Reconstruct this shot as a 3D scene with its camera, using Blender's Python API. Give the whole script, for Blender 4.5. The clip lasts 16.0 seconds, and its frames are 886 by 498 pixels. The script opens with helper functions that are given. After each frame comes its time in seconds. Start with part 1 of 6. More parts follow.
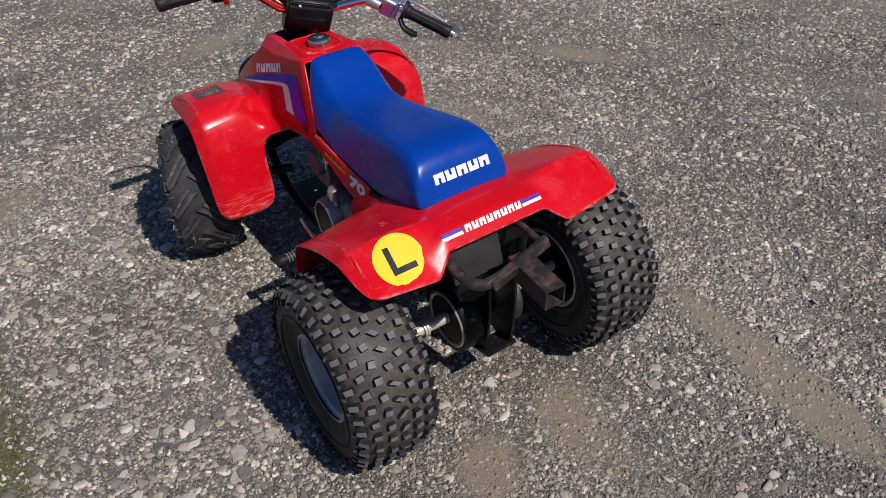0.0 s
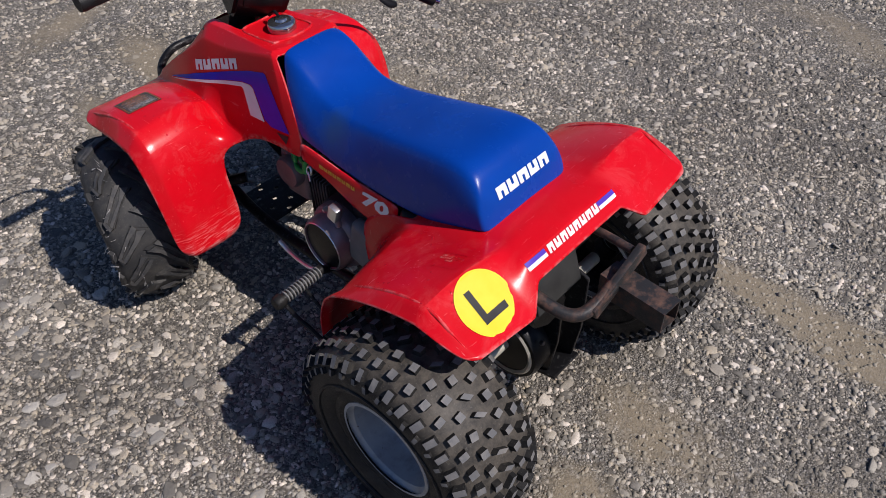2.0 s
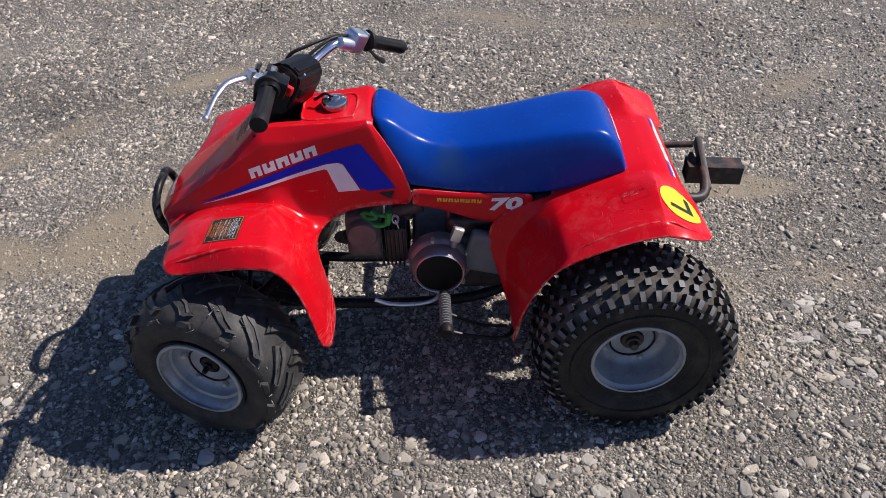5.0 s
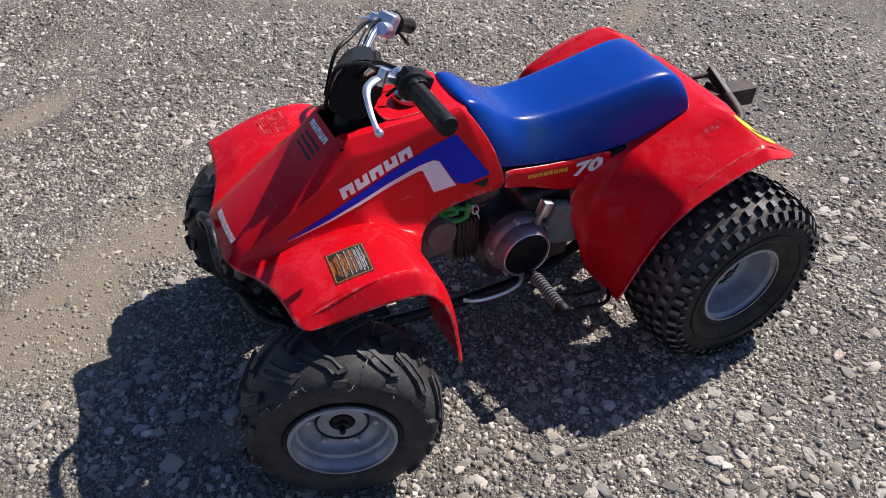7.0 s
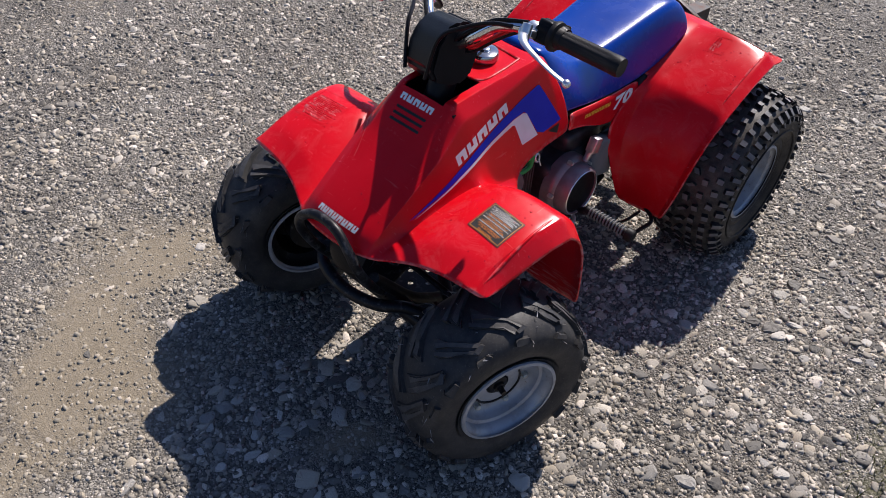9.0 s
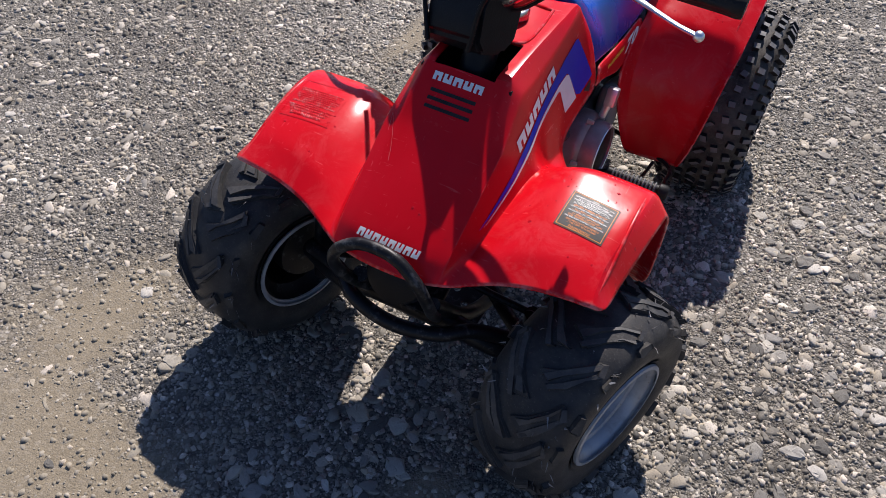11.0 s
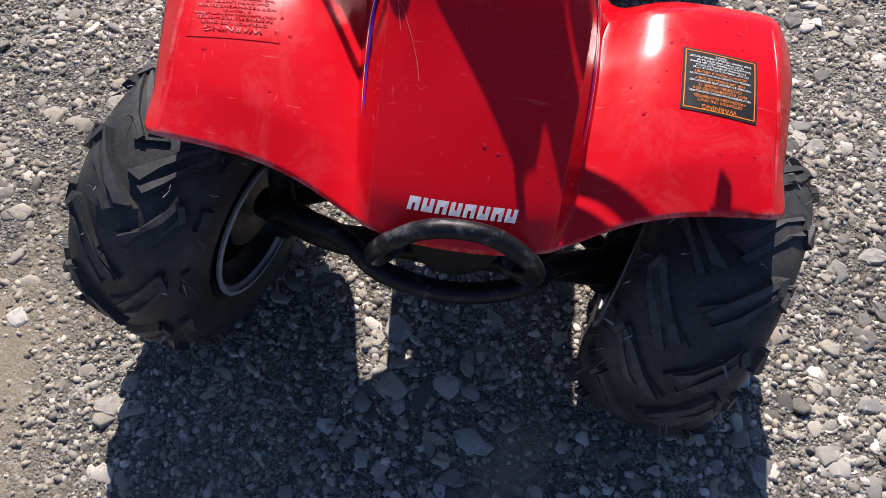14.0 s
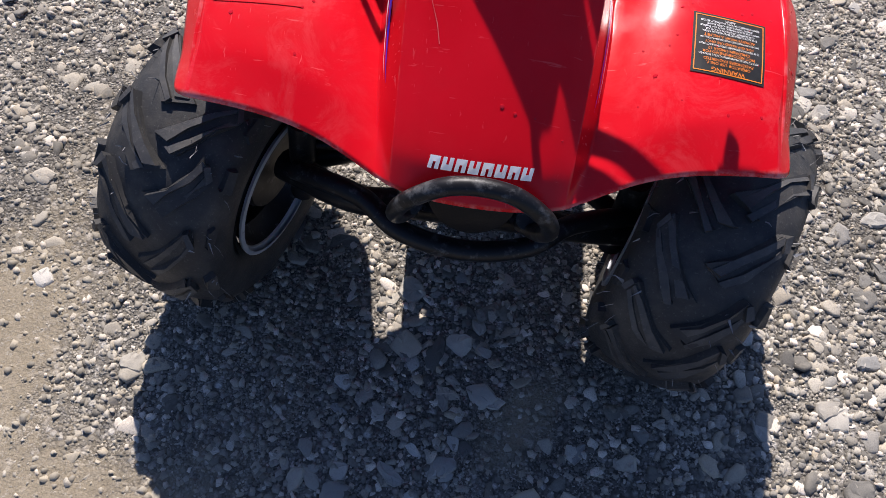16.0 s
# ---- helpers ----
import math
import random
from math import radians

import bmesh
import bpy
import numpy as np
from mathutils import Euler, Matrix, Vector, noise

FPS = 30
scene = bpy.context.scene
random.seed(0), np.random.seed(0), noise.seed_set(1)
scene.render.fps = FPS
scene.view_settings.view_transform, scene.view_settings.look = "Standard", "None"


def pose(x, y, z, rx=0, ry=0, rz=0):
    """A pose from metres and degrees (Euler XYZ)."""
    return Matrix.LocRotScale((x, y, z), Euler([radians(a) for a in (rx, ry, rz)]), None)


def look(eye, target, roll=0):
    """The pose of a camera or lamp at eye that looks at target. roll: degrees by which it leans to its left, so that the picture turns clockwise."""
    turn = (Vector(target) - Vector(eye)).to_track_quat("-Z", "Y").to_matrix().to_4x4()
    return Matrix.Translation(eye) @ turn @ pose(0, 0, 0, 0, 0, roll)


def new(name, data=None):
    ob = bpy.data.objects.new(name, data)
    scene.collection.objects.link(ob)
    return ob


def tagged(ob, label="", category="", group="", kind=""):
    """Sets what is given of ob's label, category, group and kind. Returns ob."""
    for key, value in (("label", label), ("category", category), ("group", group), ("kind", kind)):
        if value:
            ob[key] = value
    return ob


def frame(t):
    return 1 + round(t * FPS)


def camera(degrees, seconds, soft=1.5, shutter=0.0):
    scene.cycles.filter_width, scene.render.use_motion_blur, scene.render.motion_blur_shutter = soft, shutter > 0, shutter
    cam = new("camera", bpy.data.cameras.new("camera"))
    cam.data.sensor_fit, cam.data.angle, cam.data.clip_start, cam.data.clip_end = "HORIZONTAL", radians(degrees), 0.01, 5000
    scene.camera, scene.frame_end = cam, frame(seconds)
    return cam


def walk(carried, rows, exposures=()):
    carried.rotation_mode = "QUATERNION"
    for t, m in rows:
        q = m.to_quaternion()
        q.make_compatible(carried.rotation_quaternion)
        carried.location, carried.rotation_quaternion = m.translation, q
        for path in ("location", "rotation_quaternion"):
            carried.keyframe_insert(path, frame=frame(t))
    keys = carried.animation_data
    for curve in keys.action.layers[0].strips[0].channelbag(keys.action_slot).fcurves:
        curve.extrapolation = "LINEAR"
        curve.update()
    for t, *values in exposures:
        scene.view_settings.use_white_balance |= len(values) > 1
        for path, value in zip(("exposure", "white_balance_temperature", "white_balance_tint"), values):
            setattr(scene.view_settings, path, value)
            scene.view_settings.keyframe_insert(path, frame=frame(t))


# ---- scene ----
cam = camera(57.5, 16.0, soft=0.4)
PATH = [
    (0, (-0.759, -0.959, 1.276), (0.136, 0.399, 0.112), -1.1),
    (0.5, (-0.811, -0.834, 1.259), (0.128, 0.438, 0.034), -1.0),
    (1, (-0.767, -0.682, 1.245), (0.183, 0.54, -0.022), -1.0),
    (1.5, (-0.731, -0.567, 1.225), (0.272, 0.577, -0.073), -0.8),
    (2, (-0.833, -0.487, 1.242), (0.277, 0.55, -0.059), -1.1),
    (2.5, (-1.064, -0.389, 1.294), (0.178, 0.522, 0.018), -1.7),
    (3, (-1.172, -0.274, 1.322), (0.196, 0.484, 0.075), -2.2),
    (3.5, (-1.288, -0.107, 1.349), (0.185, 0.476, 0.128), -2.6),
    (4, (-1.432, 0.083, 1.336), (0.112, 0.468, 0.125), -2.4),
    (4.2, (-1.477, 0.153, 1.329), (0.089, 0.459, 0.122), -2.3),
    (6.3, (-1.356, 0.936, 1.308), (0.155, 0.483, 0.079), -1.4),
    (6.5, (-1.307, 0.984, 1.298), (0.177, 0.464, 0.062), -1.1),
    (7, (-1.18, 1.183, 1.282), (0.214, 0.503, 0.019), -0.4),
    (7.5, (-1.065, 1.338, 1.272), (0.227, 0.512, -0.012), 0.2),
    (8, (-0.915, 1.407, 1.263), (0.276, 0.46, -0.036), 0.6),
    (8.5, (-0.858, 1.541, 1.255), (0.238, 0.499, -0.054), 0.9),
    (9, (-0.847, 1.68, 1.272), (0.179, 0.575, -0.042), 0.9),
    (9.2, (-0.839, 1.705, 1.276), (0.164, 0.582, -0.04), 0.8),
    (11.3, (-0.334, 1.66, 1.139), (0.225, 0.389, -0.3), 1.6),
    (11.5, (-0.285, 1.617, 1.12), (0.209, 0.363, -0.358), 1.8),
    (12, (-0.196, 1.514, 1.076), (0.161, 0.36, -0.519), 2.2),
    (12.5, (-0.113, 1.426, 1.033), (0.103, 0.348, -0.637), 2.7),
    (13, (-0.034, 1.414, 1.018), (0.072, 0.38, -0.691), 3.8),
    (13.5, (-0.014, 1.408, 0.996), (0.035, 0.403, -0.732), 4.6),
    (14, (-0.003, 1.399, 1.005), (0.03, 0.418, -0.738), 4.6),
    (14.5, (0.001, 1.406, 1.012), (0.03, 0.448, -0.744), 4.5),
    (15, (0.004, 1.416, 1.025), (0.032, 0.472, -0.738), 4.5),
    (15.5, (0.004, 1.424, 1.024), (0.031, 0.493, -0.746), 4.7),
    (16, (0.01, 1.428, 1.025), (0.04, 0.507, -0.75), 4.7),
]
walk(cam, [(t, look(eye, target, roll)) for t, eye, target, roll in PATH],
     exposures=((0, -0.15, 6350, 17), (1.5, -0.06, 6350, 17), (3.5, 0.18, 6450, 17), (7, 0.49, 6450, 17), (9, 0.46, 6450, 17), (12, 0.54, 6430, 17), (14, 0.70, 6430, 17), (16, 0.82, 6430, 17)))

# ---------------------------------------------------------------- light
SHADE = Vector((-0.10, 0.615, -0.70)).normalized()      # the way the sunlight travels
world = bpy.data.worlds.new("world")
scene.world = world
world.use_nodes = True
wn = world.node_tree
sky = wn.nodes.new("ShaderNodeTexSky")
sky.sky_type, sky.sun_disc = "NISHITA", False
sky.sun_elevation = math.asin(-SHADE.z)
sky.sun_rotation = math.atan2(-SHADE.x, -SHADE.y)
sky.air_density, sky.dust_density, sky.ozone_density = 1.0, 0.4, 3.0
tone = wn.nodes.new("ShaderNodeMix")
tone.data_type, tone.blend_type = "RGBA", "MULTIPLY"
tone.inputs[0].default_value = 1.0
tone.inputs[7].default_value = (0.88, 0.98, 1.19, 1)
wn.links.new(sky.outputs[0], tone.inputs[6])
wn.links.new(tone.outputs[2], wn.nodes["Background"].inputs[0])
wn.nodes["Background"].inputs[1].default_value = 0.064
sun = new("sun", bpy.data.lights.new("sun", "SUN"))
sun.data.energy, sun.data.angle, sun.data.color = 4.6, radians(0.55), (1.0, 0.955, 0.88)
sun.matrix_world = look(-SHADE * 20, (0, 0, 0))


# ---------------------------------------------------------------- materials
class Nodes:
    """A small wrapper to write node trees briefly."""

    def __init__(self, name):
        self.mat = bpy.data.materials.new(name)
        self.mat.use_nodes = True
        self.tree = self.mat.node_tree
        self.bsdf = self.tree.nodes["Principled BSDF"]
        self.coord = self.tree.nodes.new("ShaderNodeTexCoord")

    def node(self, kind):
        return self.tree.nodes.new(kind)

    def stored(self, attribute):
        n = self.node("ShaderNodeAttribute")
        n.attribute_name = attribute
        return n.outputs["Fac"]

    def link(self, a, b):
        self.tree.links.new(a, b)

    def noise(self, scale, detail=4.0, rough=0.55, coord=None, distort=0.0):
        n = self.node("ShaderNodeTexNoise")
        n.inputs["Scale"].default_value, n.inputs["Detail"].default_value = scale, detail
        n.inputs["Roughness"].default_value, n.inputs["Distortion"].default_value = rough, distort
        self.link(coord or self.coord.outputs["Object"], n.inputs["Vector"])
        return n.outputs["Fac"]

    def voronoi(self, scale, feature="F1", out="Distance", coord=None):
        n = self.node("ShaderNodeTexVoronoi")
        n.feature = feature
        n.inputs["Scale"].default_value = scale
        self.link(coord or self.coord.outputs["Object"], n.inputs["Vector"])
        return n.outputs[out]

    def ramp(self, value, *stops):
        n = self.node("ShaderNodeValToRGB")
        while len(n.color_ramp.elements) < len(stops):
            n.color_ramp.elements.new(0.5)
        for e, (pos, col) in zip(n.color_ramp.elements, stops):
            e.position = pos
            e.color = (col, col, col, 1) if isinstance(col, (int, float)) else (*col, 1)
        self.link(value, n.inputs[0])
        return n.outputs[0]

    def mix(self, fac, a, b, blend="MIX"):
        n = self.node("ShaderNodeMix")
        n.data_type, n.blend_type = "RGBA", blend
        for value, socket in ((fac, n.inputs[0]), (a, n.inputs[6]), (b, n.inputs[7])):
            if isinstance(value, (int, float)):
                socket.default_value = value
            elif isinstance(value, tuple):
                socket.default_value = (*value, 1)
            else:
                self.link(value, socket)
        return n.outputs[2]

    def math(self, op, a, b=0.0):
        n = self.node("ShaderNodeMath")
        n.operation = op
        for value, socket in zip((a, b), n.inputs):
            if isinstance(value, (int, float)):
                socket.default_value = value
            else:
                self.link(value, socket)
        return n.outputs[0]

    def bump(self, height, strength, distance, normal=None):
        n = self.node("ShaderNodeBump")
        n.inputs["Strength"].default_value, n.inputs["Distance"].default_value = strength, distance
        self.link(height, n.inputs["Height"])
        if normal:
            self.link(normal, n.inputs["Normal"])
        return n.outputs["Normal"]

    def set(self, **values):
        for key, value in values.items():
            socket = self.bsdf.inputs[key.replace("_", " ")]
            if isinstance(value, (int, float)):
                socket.default_value = value
            elif isinstance(value, tuple):
                socket.default_value = (*value, 1)
            else:
                self.link(value, socket)
        return self.mat


def plain(name, dark, light, scale, rough, metal=0.0, relief=0.0, fine=400.0, **more):
    """A surface with two scales of variation in colour, and in gloss."""
    n = Nodes(name)
    big, small = n.noise(scale), n.noise(fine, 2)
    col = n.mix(n.ramp(big, (0.3, 0.0), (0.7, 1.0)), dark, light)
    col = n.mix(n.math("MULTIPLY", small, 0.25), col, dark)
    ro = n.math("ADD", n.math("MULTIPLY", n.noise(scale * 3), 0.16), rough - 0.08)
    more.setdefault("Specular_IOR_Level", 0.22)
    n.set(Base_Color=col, Roughness=ro, Metallic=metal, **more)
    if relief:
        n.set(Normal=n.bump(small, 0.5, relief))
    return n.mat


def red_plastic():
    n = Nodes("red_moulded_plastic")
    cloud, fine = n.noise(9, 5), n.noise(60, 4)
    col = n.mix(n.ramp(cloud, (0.35, 0.0), (0.7, 1.0)), (0.55, 0.003, 0.008), (0.63, 0.005, 0.013))
    # pale scuffs: thin stretched streaks where a coarse mask allows them
    st = n.node("ShaderNodeMapping")
    st.inputs["Rotation"].default_value = (0.3, 0.2, 0.9)
    st.inputs["Scale"].default_value = (25, 260, 120)
    n.link(n.coord.outputs["Object"], st.inputs["Vector"])
    streak = n.ramp(n.noise(1.0, 3, 0.6, st.outputs[0]), (0.66, 0.0), (0.74, 1.0))
    st2 = n.node("ShaderNodeMapping")
    st2.inputs["Rotation"].default_value = (0.1, 0.5, -0.6)
    st2.inputs["Scale"].default_value = (240, 18, 120)
    n.link(n.coord.outputs["Object"], st2.inputs["Vector"])
    streak2 = n.ramp(n.noise(1.0, 3, 0.6, st2.outputs[0]), (0.68, 0.0), (0.76, 1.0))
    mask = n.ramp(n.noise(14, 4), (0.42, 0.0), (0.60, 1.0))
    scuff = n.math("MULTIPLY", n.math("MAXIMUM", streak, streak2), mask)
    col = n.mix(n.math("MULTIPLY", scuff, 0.20), col, (0.76, 0.26, 0.26))
    dust = n.ramp(n.noise(8, 6, 0.7), (0.42, 0.0), (0.75, 1.0))
    col = n.mix(n.math("MULTIPLY", dust, 0.012), col, (0.55, 0.36, 0.33))
    haze = n.ramp(n.noise(19, 7, 0.75, None, 0.8), (0.50, 0.0), (0.66, 1.0))
    # dust haze and a painted sheen pale the mudguards more than the bonnet
    xyz = n.node("ShaderNodeSeparateXYZ")
    n.link(n.coord.outputs["Object"], xyz.inputs[0])
    wing = n.ramp(n.math("ABSOLUTE", xyz.outputs[0]), (0.095, 0.08), (0.15, 1.0))
    col = n.mix(n.math("MULTIPLY", n.math("MULTIPLY", haze, wing), 0.07), col, (0.80, 0.30, 0.30))
    # heavier rubbing low down on the mudguard ends
    low = n.ramp(xyz.outputs[2], (0.20, 1.0), (0.262, 0.0))
    front = n.ramp(xyz.outputs[1], (0.60, 0.0), (0.66, 1.0))
    st3 = n.node("ShaderNodeMapping")
    st3.inputs["Rotation"].default_value = (0.0, 0.35, 0.1)
    st3.inputs["Scale"].default_value = (30, 60, 330)
    n.link(n.coord.outputs["Object"], st3.inputs["Vector"])
    rub = n.ramp(n.noise(1.0, 4, 0.65, st3.outputs[0]), (0.53, 0.0), (0.62, 1.0))
    rub = n.math("MULTIPLY", rub, n.math("MULTIPLY", low, front))
    col = n.mix(n.math("MULTIPLY", rub, 0.38), col, (0.74, 0.46, 0.44))
    scuff = n.math("MAXIMUM", scuff, rub)
    # the moulded edges are rubbed pale
    point = n.node("ShaderNodeNewGeometry").outputs["Pointiness"]
    worn = n.math("MULTIPLY", n.ramp(point, (0.525, 0.0), (0.60, 1.0)), n.ramp(n.noise(45, 5, 0.7), (0.45, 0.0), (0.62, 1.0)))
    col = n.mix(n.math("MULTIPLY", worn, 0.5), col, (0.76, 0.42, 0.40))
    ro = n.math("ADD", n.math("MULTIPLY", n.noise(22, 5, 0.65), 0.20), 0.14)
    ro = n.math("ADD", ro, n.math("MULTIPLY", scuff, 0.25))
    nm = n.bump(fine, 0.06, 0.002)
    return n.set(Base_Color=col, Roughness=ro, Normal=nm, Specular_IOR_Level=0.21)


def seat_vinyl():
    n = Nodes("blue_seat_vinyl")
    col = n.mix(n.ramp(n.noise(7, 5), (0.3, 0.0), (0.75, 1.0)), (0.0005, 0.036, 0.255), (0.001, 0.050, 0.325))
    worn = n.ramp(n.noise(16, 6, 0.7), (0.62, 0.0), (0.75, 1.0))
    col = n.mix(n.math("MULTIPLY", worn, 0.10), col, (0.015, 0.08, 0.27))
    # a greasy smear on the flank by the rider's knee
    spot = n.node("ShaderNodeMapping")
    spot.inputs["Location"].default_value = (0.095 * 12, -0.455 * 20, -0.490 * 16)
    spot.inputs["Scale"].default_value = (12, 20, 16)
    n.link(n.coord.outputs["Object"], spot.inputs["Vector"])
    far = n.node("ShaderNodeVectorMath")
    far.operation = "LENGTH"
    n.link(spot.outputs[0], far.inputs[0])
    smear = n.ramp(n.math("ADD", far.outputs["Value"], n.math("MULTIPLY", n.math("SUBTRACT", n.noise(70, 5, 0.7), 0.5), 0.9)), (0.25, 1.0), (0.85, 0.0))
    col = n.mix(n.math("MULTIPLY", smear, 0.45), col, (0.025, 0.075, 0.13))
    ro = n.math("ADD", n.math("MULTIPLY", n.noise(30, 4), 0.14), 0.19)
    ro = n.math("ADD", ro, n.math("MULTIPLY", smear, 0.2))
    grain = n.voronoi(900)
    nm = n.bump(grain, 0.08, 0.0006, n.bump(n.noise(18, 2), 0.10, 0.004))
    return n.set(Base_Color=col, Roughness=ro, Normal=nm, Specular_IOR_Level=0.22)


def rubber(name, base, dust, crown=0.0):
    n = Nodes(name)
    col = n.mix(n.ramp(n.noise(30, 5, 0.65), (0.45, 0.0), (0.75, 1.0)), (base, base, base * 1.02), (base * 1.9, base * 1.8, base * 1.65))
    dirt = n.ramp(n.noise(11, 6, 0.7), (0.52, 0.0), (0.78, 1.0))
    col = n.mix(n.math("MULTIPLY", dirt, dust), col, (0.19, 0.165, 0.13))
    if crown:
        cake = n.math("MULTIPLY", n.stored("grime"), n.ramp(n.noise(45, 6, 0.7), (0.34, 0.15), (0.66, 1.0)))
        col = n.mix(n.math("MULTIPLY", cake, crown), col, (0.175, 0.15, 0.118))
    speck = n.ramp(n.noise(320, 2), (0.62, 0.0), (0.72, 1.0))
    col = n.mix(n.math("MULTIPLY", speck, 0.22), col, (0.20, 0.19, 0.17))
    ro = n.math("ADD", n.math("MULTIPLY", n.noise(25, 4), 0.25), 0.36)
    nm = n.bump(n.noise(260, 4, 0.7), 0.28, 0.0016)
    return n.set(Base_Color=col, Roughness=ro, Normal=nm, Specular_IOR_Level=0.17)


def rusty(name):
    n = Nodes(name)
    rust = n.ramp(n.noise(38, 7, 0.7), (0.46, 0.0), (0.66, 1.0))
    tone = n.mix(n.noise(150, 4), (0.085, 0.040, 0.028), (0.17, 0.092, 0.064))
    col = n.mix(rust, (0.022, 0.021, 0.021), tone)
    ro = n.math("ADD", n.math("MULTIPLY", rust, 0.3), 0.5)
    nm = n.bump(n.noise(180, 5, 0.7), 0.4, 0.0015)
    return n.set(Base_Color=col, Roughness=ro, Metallic=0.2, Normal=nm)


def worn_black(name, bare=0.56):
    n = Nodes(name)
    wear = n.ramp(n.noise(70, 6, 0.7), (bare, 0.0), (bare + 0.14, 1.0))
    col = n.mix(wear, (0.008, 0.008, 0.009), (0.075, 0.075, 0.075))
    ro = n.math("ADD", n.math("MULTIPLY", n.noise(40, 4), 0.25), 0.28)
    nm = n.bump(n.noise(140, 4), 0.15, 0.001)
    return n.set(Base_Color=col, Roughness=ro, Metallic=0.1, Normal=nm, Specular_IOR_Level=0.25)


def rim_paint():
    n = Nodes("grey_wheel_paint")
    col = n.mix(n.ramp(n.noise(20, 5), (0.3, 0.0), (0.7, 1.0)), (0.27, 0.29, 0.315), (0.38, 0.40, 0.425))
    dirt = n.ramp(n.noise(34, 6, 0.7), (0.5, 0.0), (0.75, 1.0))
    col = n.mix(n.math("MULTIPLY", dirt, 0.5), col, (0.12, 0.105, 0.085))
    chip = n.ramp(n.noise(130, 5, 0.7), (0.66, 0.0), (0.70, 1.0))
    col = n.mix(chip, col, (0.09, 0.05, 0.035))
    ro = n.math("ADD", n.math("MULTIPLY", n.noise(40, 4), 0.25), 0.30)
    return n.set(Base_Color=col, Roughness=ro, Metallic=0.25)


def stone_mat(name, single):
    """Grey river gravel; each stone has its own tone."""
    n = Nodes(name)
    if single:
        rnd = n.node("ShaderNodeObjectInfo").outputs["Random"]
    else:
        rnd = n.node("ShaderNodeNewGeometry").outputs["Random Per Island"]
    tone = n.ramp(rnd, (0.0, (0.055, 0.053, 0.050)), (0.20, (0.14, 0.135, 0.125)), (0.42, (0.32, 0.302, 0.268)), (0.55, (0.46, 0.41, 0.33)),
                  (0.64, (0.22, 0.221, 0.218)), (0.74, (0.50, 0.47, 0.415)), (0.83, (0.29, 0.286, 0.275)), (0.86, (0.55, 0.527, 0.485)), (0.98, (0.76 if not single else 0.46, 0.70 if not single else 0.44, 0.65 if not single else 0.405)))
    tone = n.mix(1.0, tone, (0.97, 0.945, 0.895), "MULTIPLY")
    if not single:      # damp and dusty patches across the yard
        patch = n.mix(n.ramp(n.noise(1.9, 5), (0.3, 0.0), (0.7, 1.0)), (0.84, 0.815, 0.78), (1.18, 1.17, 1.15))
        patch = n.mix(1.0, patch, n.mix(n.ramp(n.noise(8.5, 5, 0.65), (0.34, 0.0), (0.66, 1.0)), (0.78, 0.765, 0.745), (1.14, 1.13, 1.11)), "MULTIPLY")
        tone = n.mix(1.0, tone, patch, "MULTIPLY")
    vein = n.ramp(n.noise(110, 5, 0.65, n.coord.outputs["Object"], 0.6), (0.35, 0.0), (0.72, 1.0))
    col = n.mix(n.math("MULTIPLY", vein, 0.25), tone, (0.40, 0.36, 0.295))
    spot = n.ramp(n.noise(600, 3), (0.38, 1.0), (0.52, 0.0))
    col = n.mix(n.math("MULTIPLY", spot, 0.35), col, (0.08, 0.078, 0.072))
    if not single:
        dust = n.math("MULTIPLY", n.stored("dirt"), n.ramp(n.noise(90, 5, 0.7), (0.30, 0.15), (0.66, 0.80)))
        col = n.mix(dust, col, n.mix(n.noise(30, 5, 0.65), (0.20, 0.172, 0.122), (0.36, 0.312, 0.228)))
    nm = n.bump(n.noise(350, 5, 0.7), 0.35, 0.0016)
    return n.set(Base_Color=col, Roughness=0.78, Normal=nm)


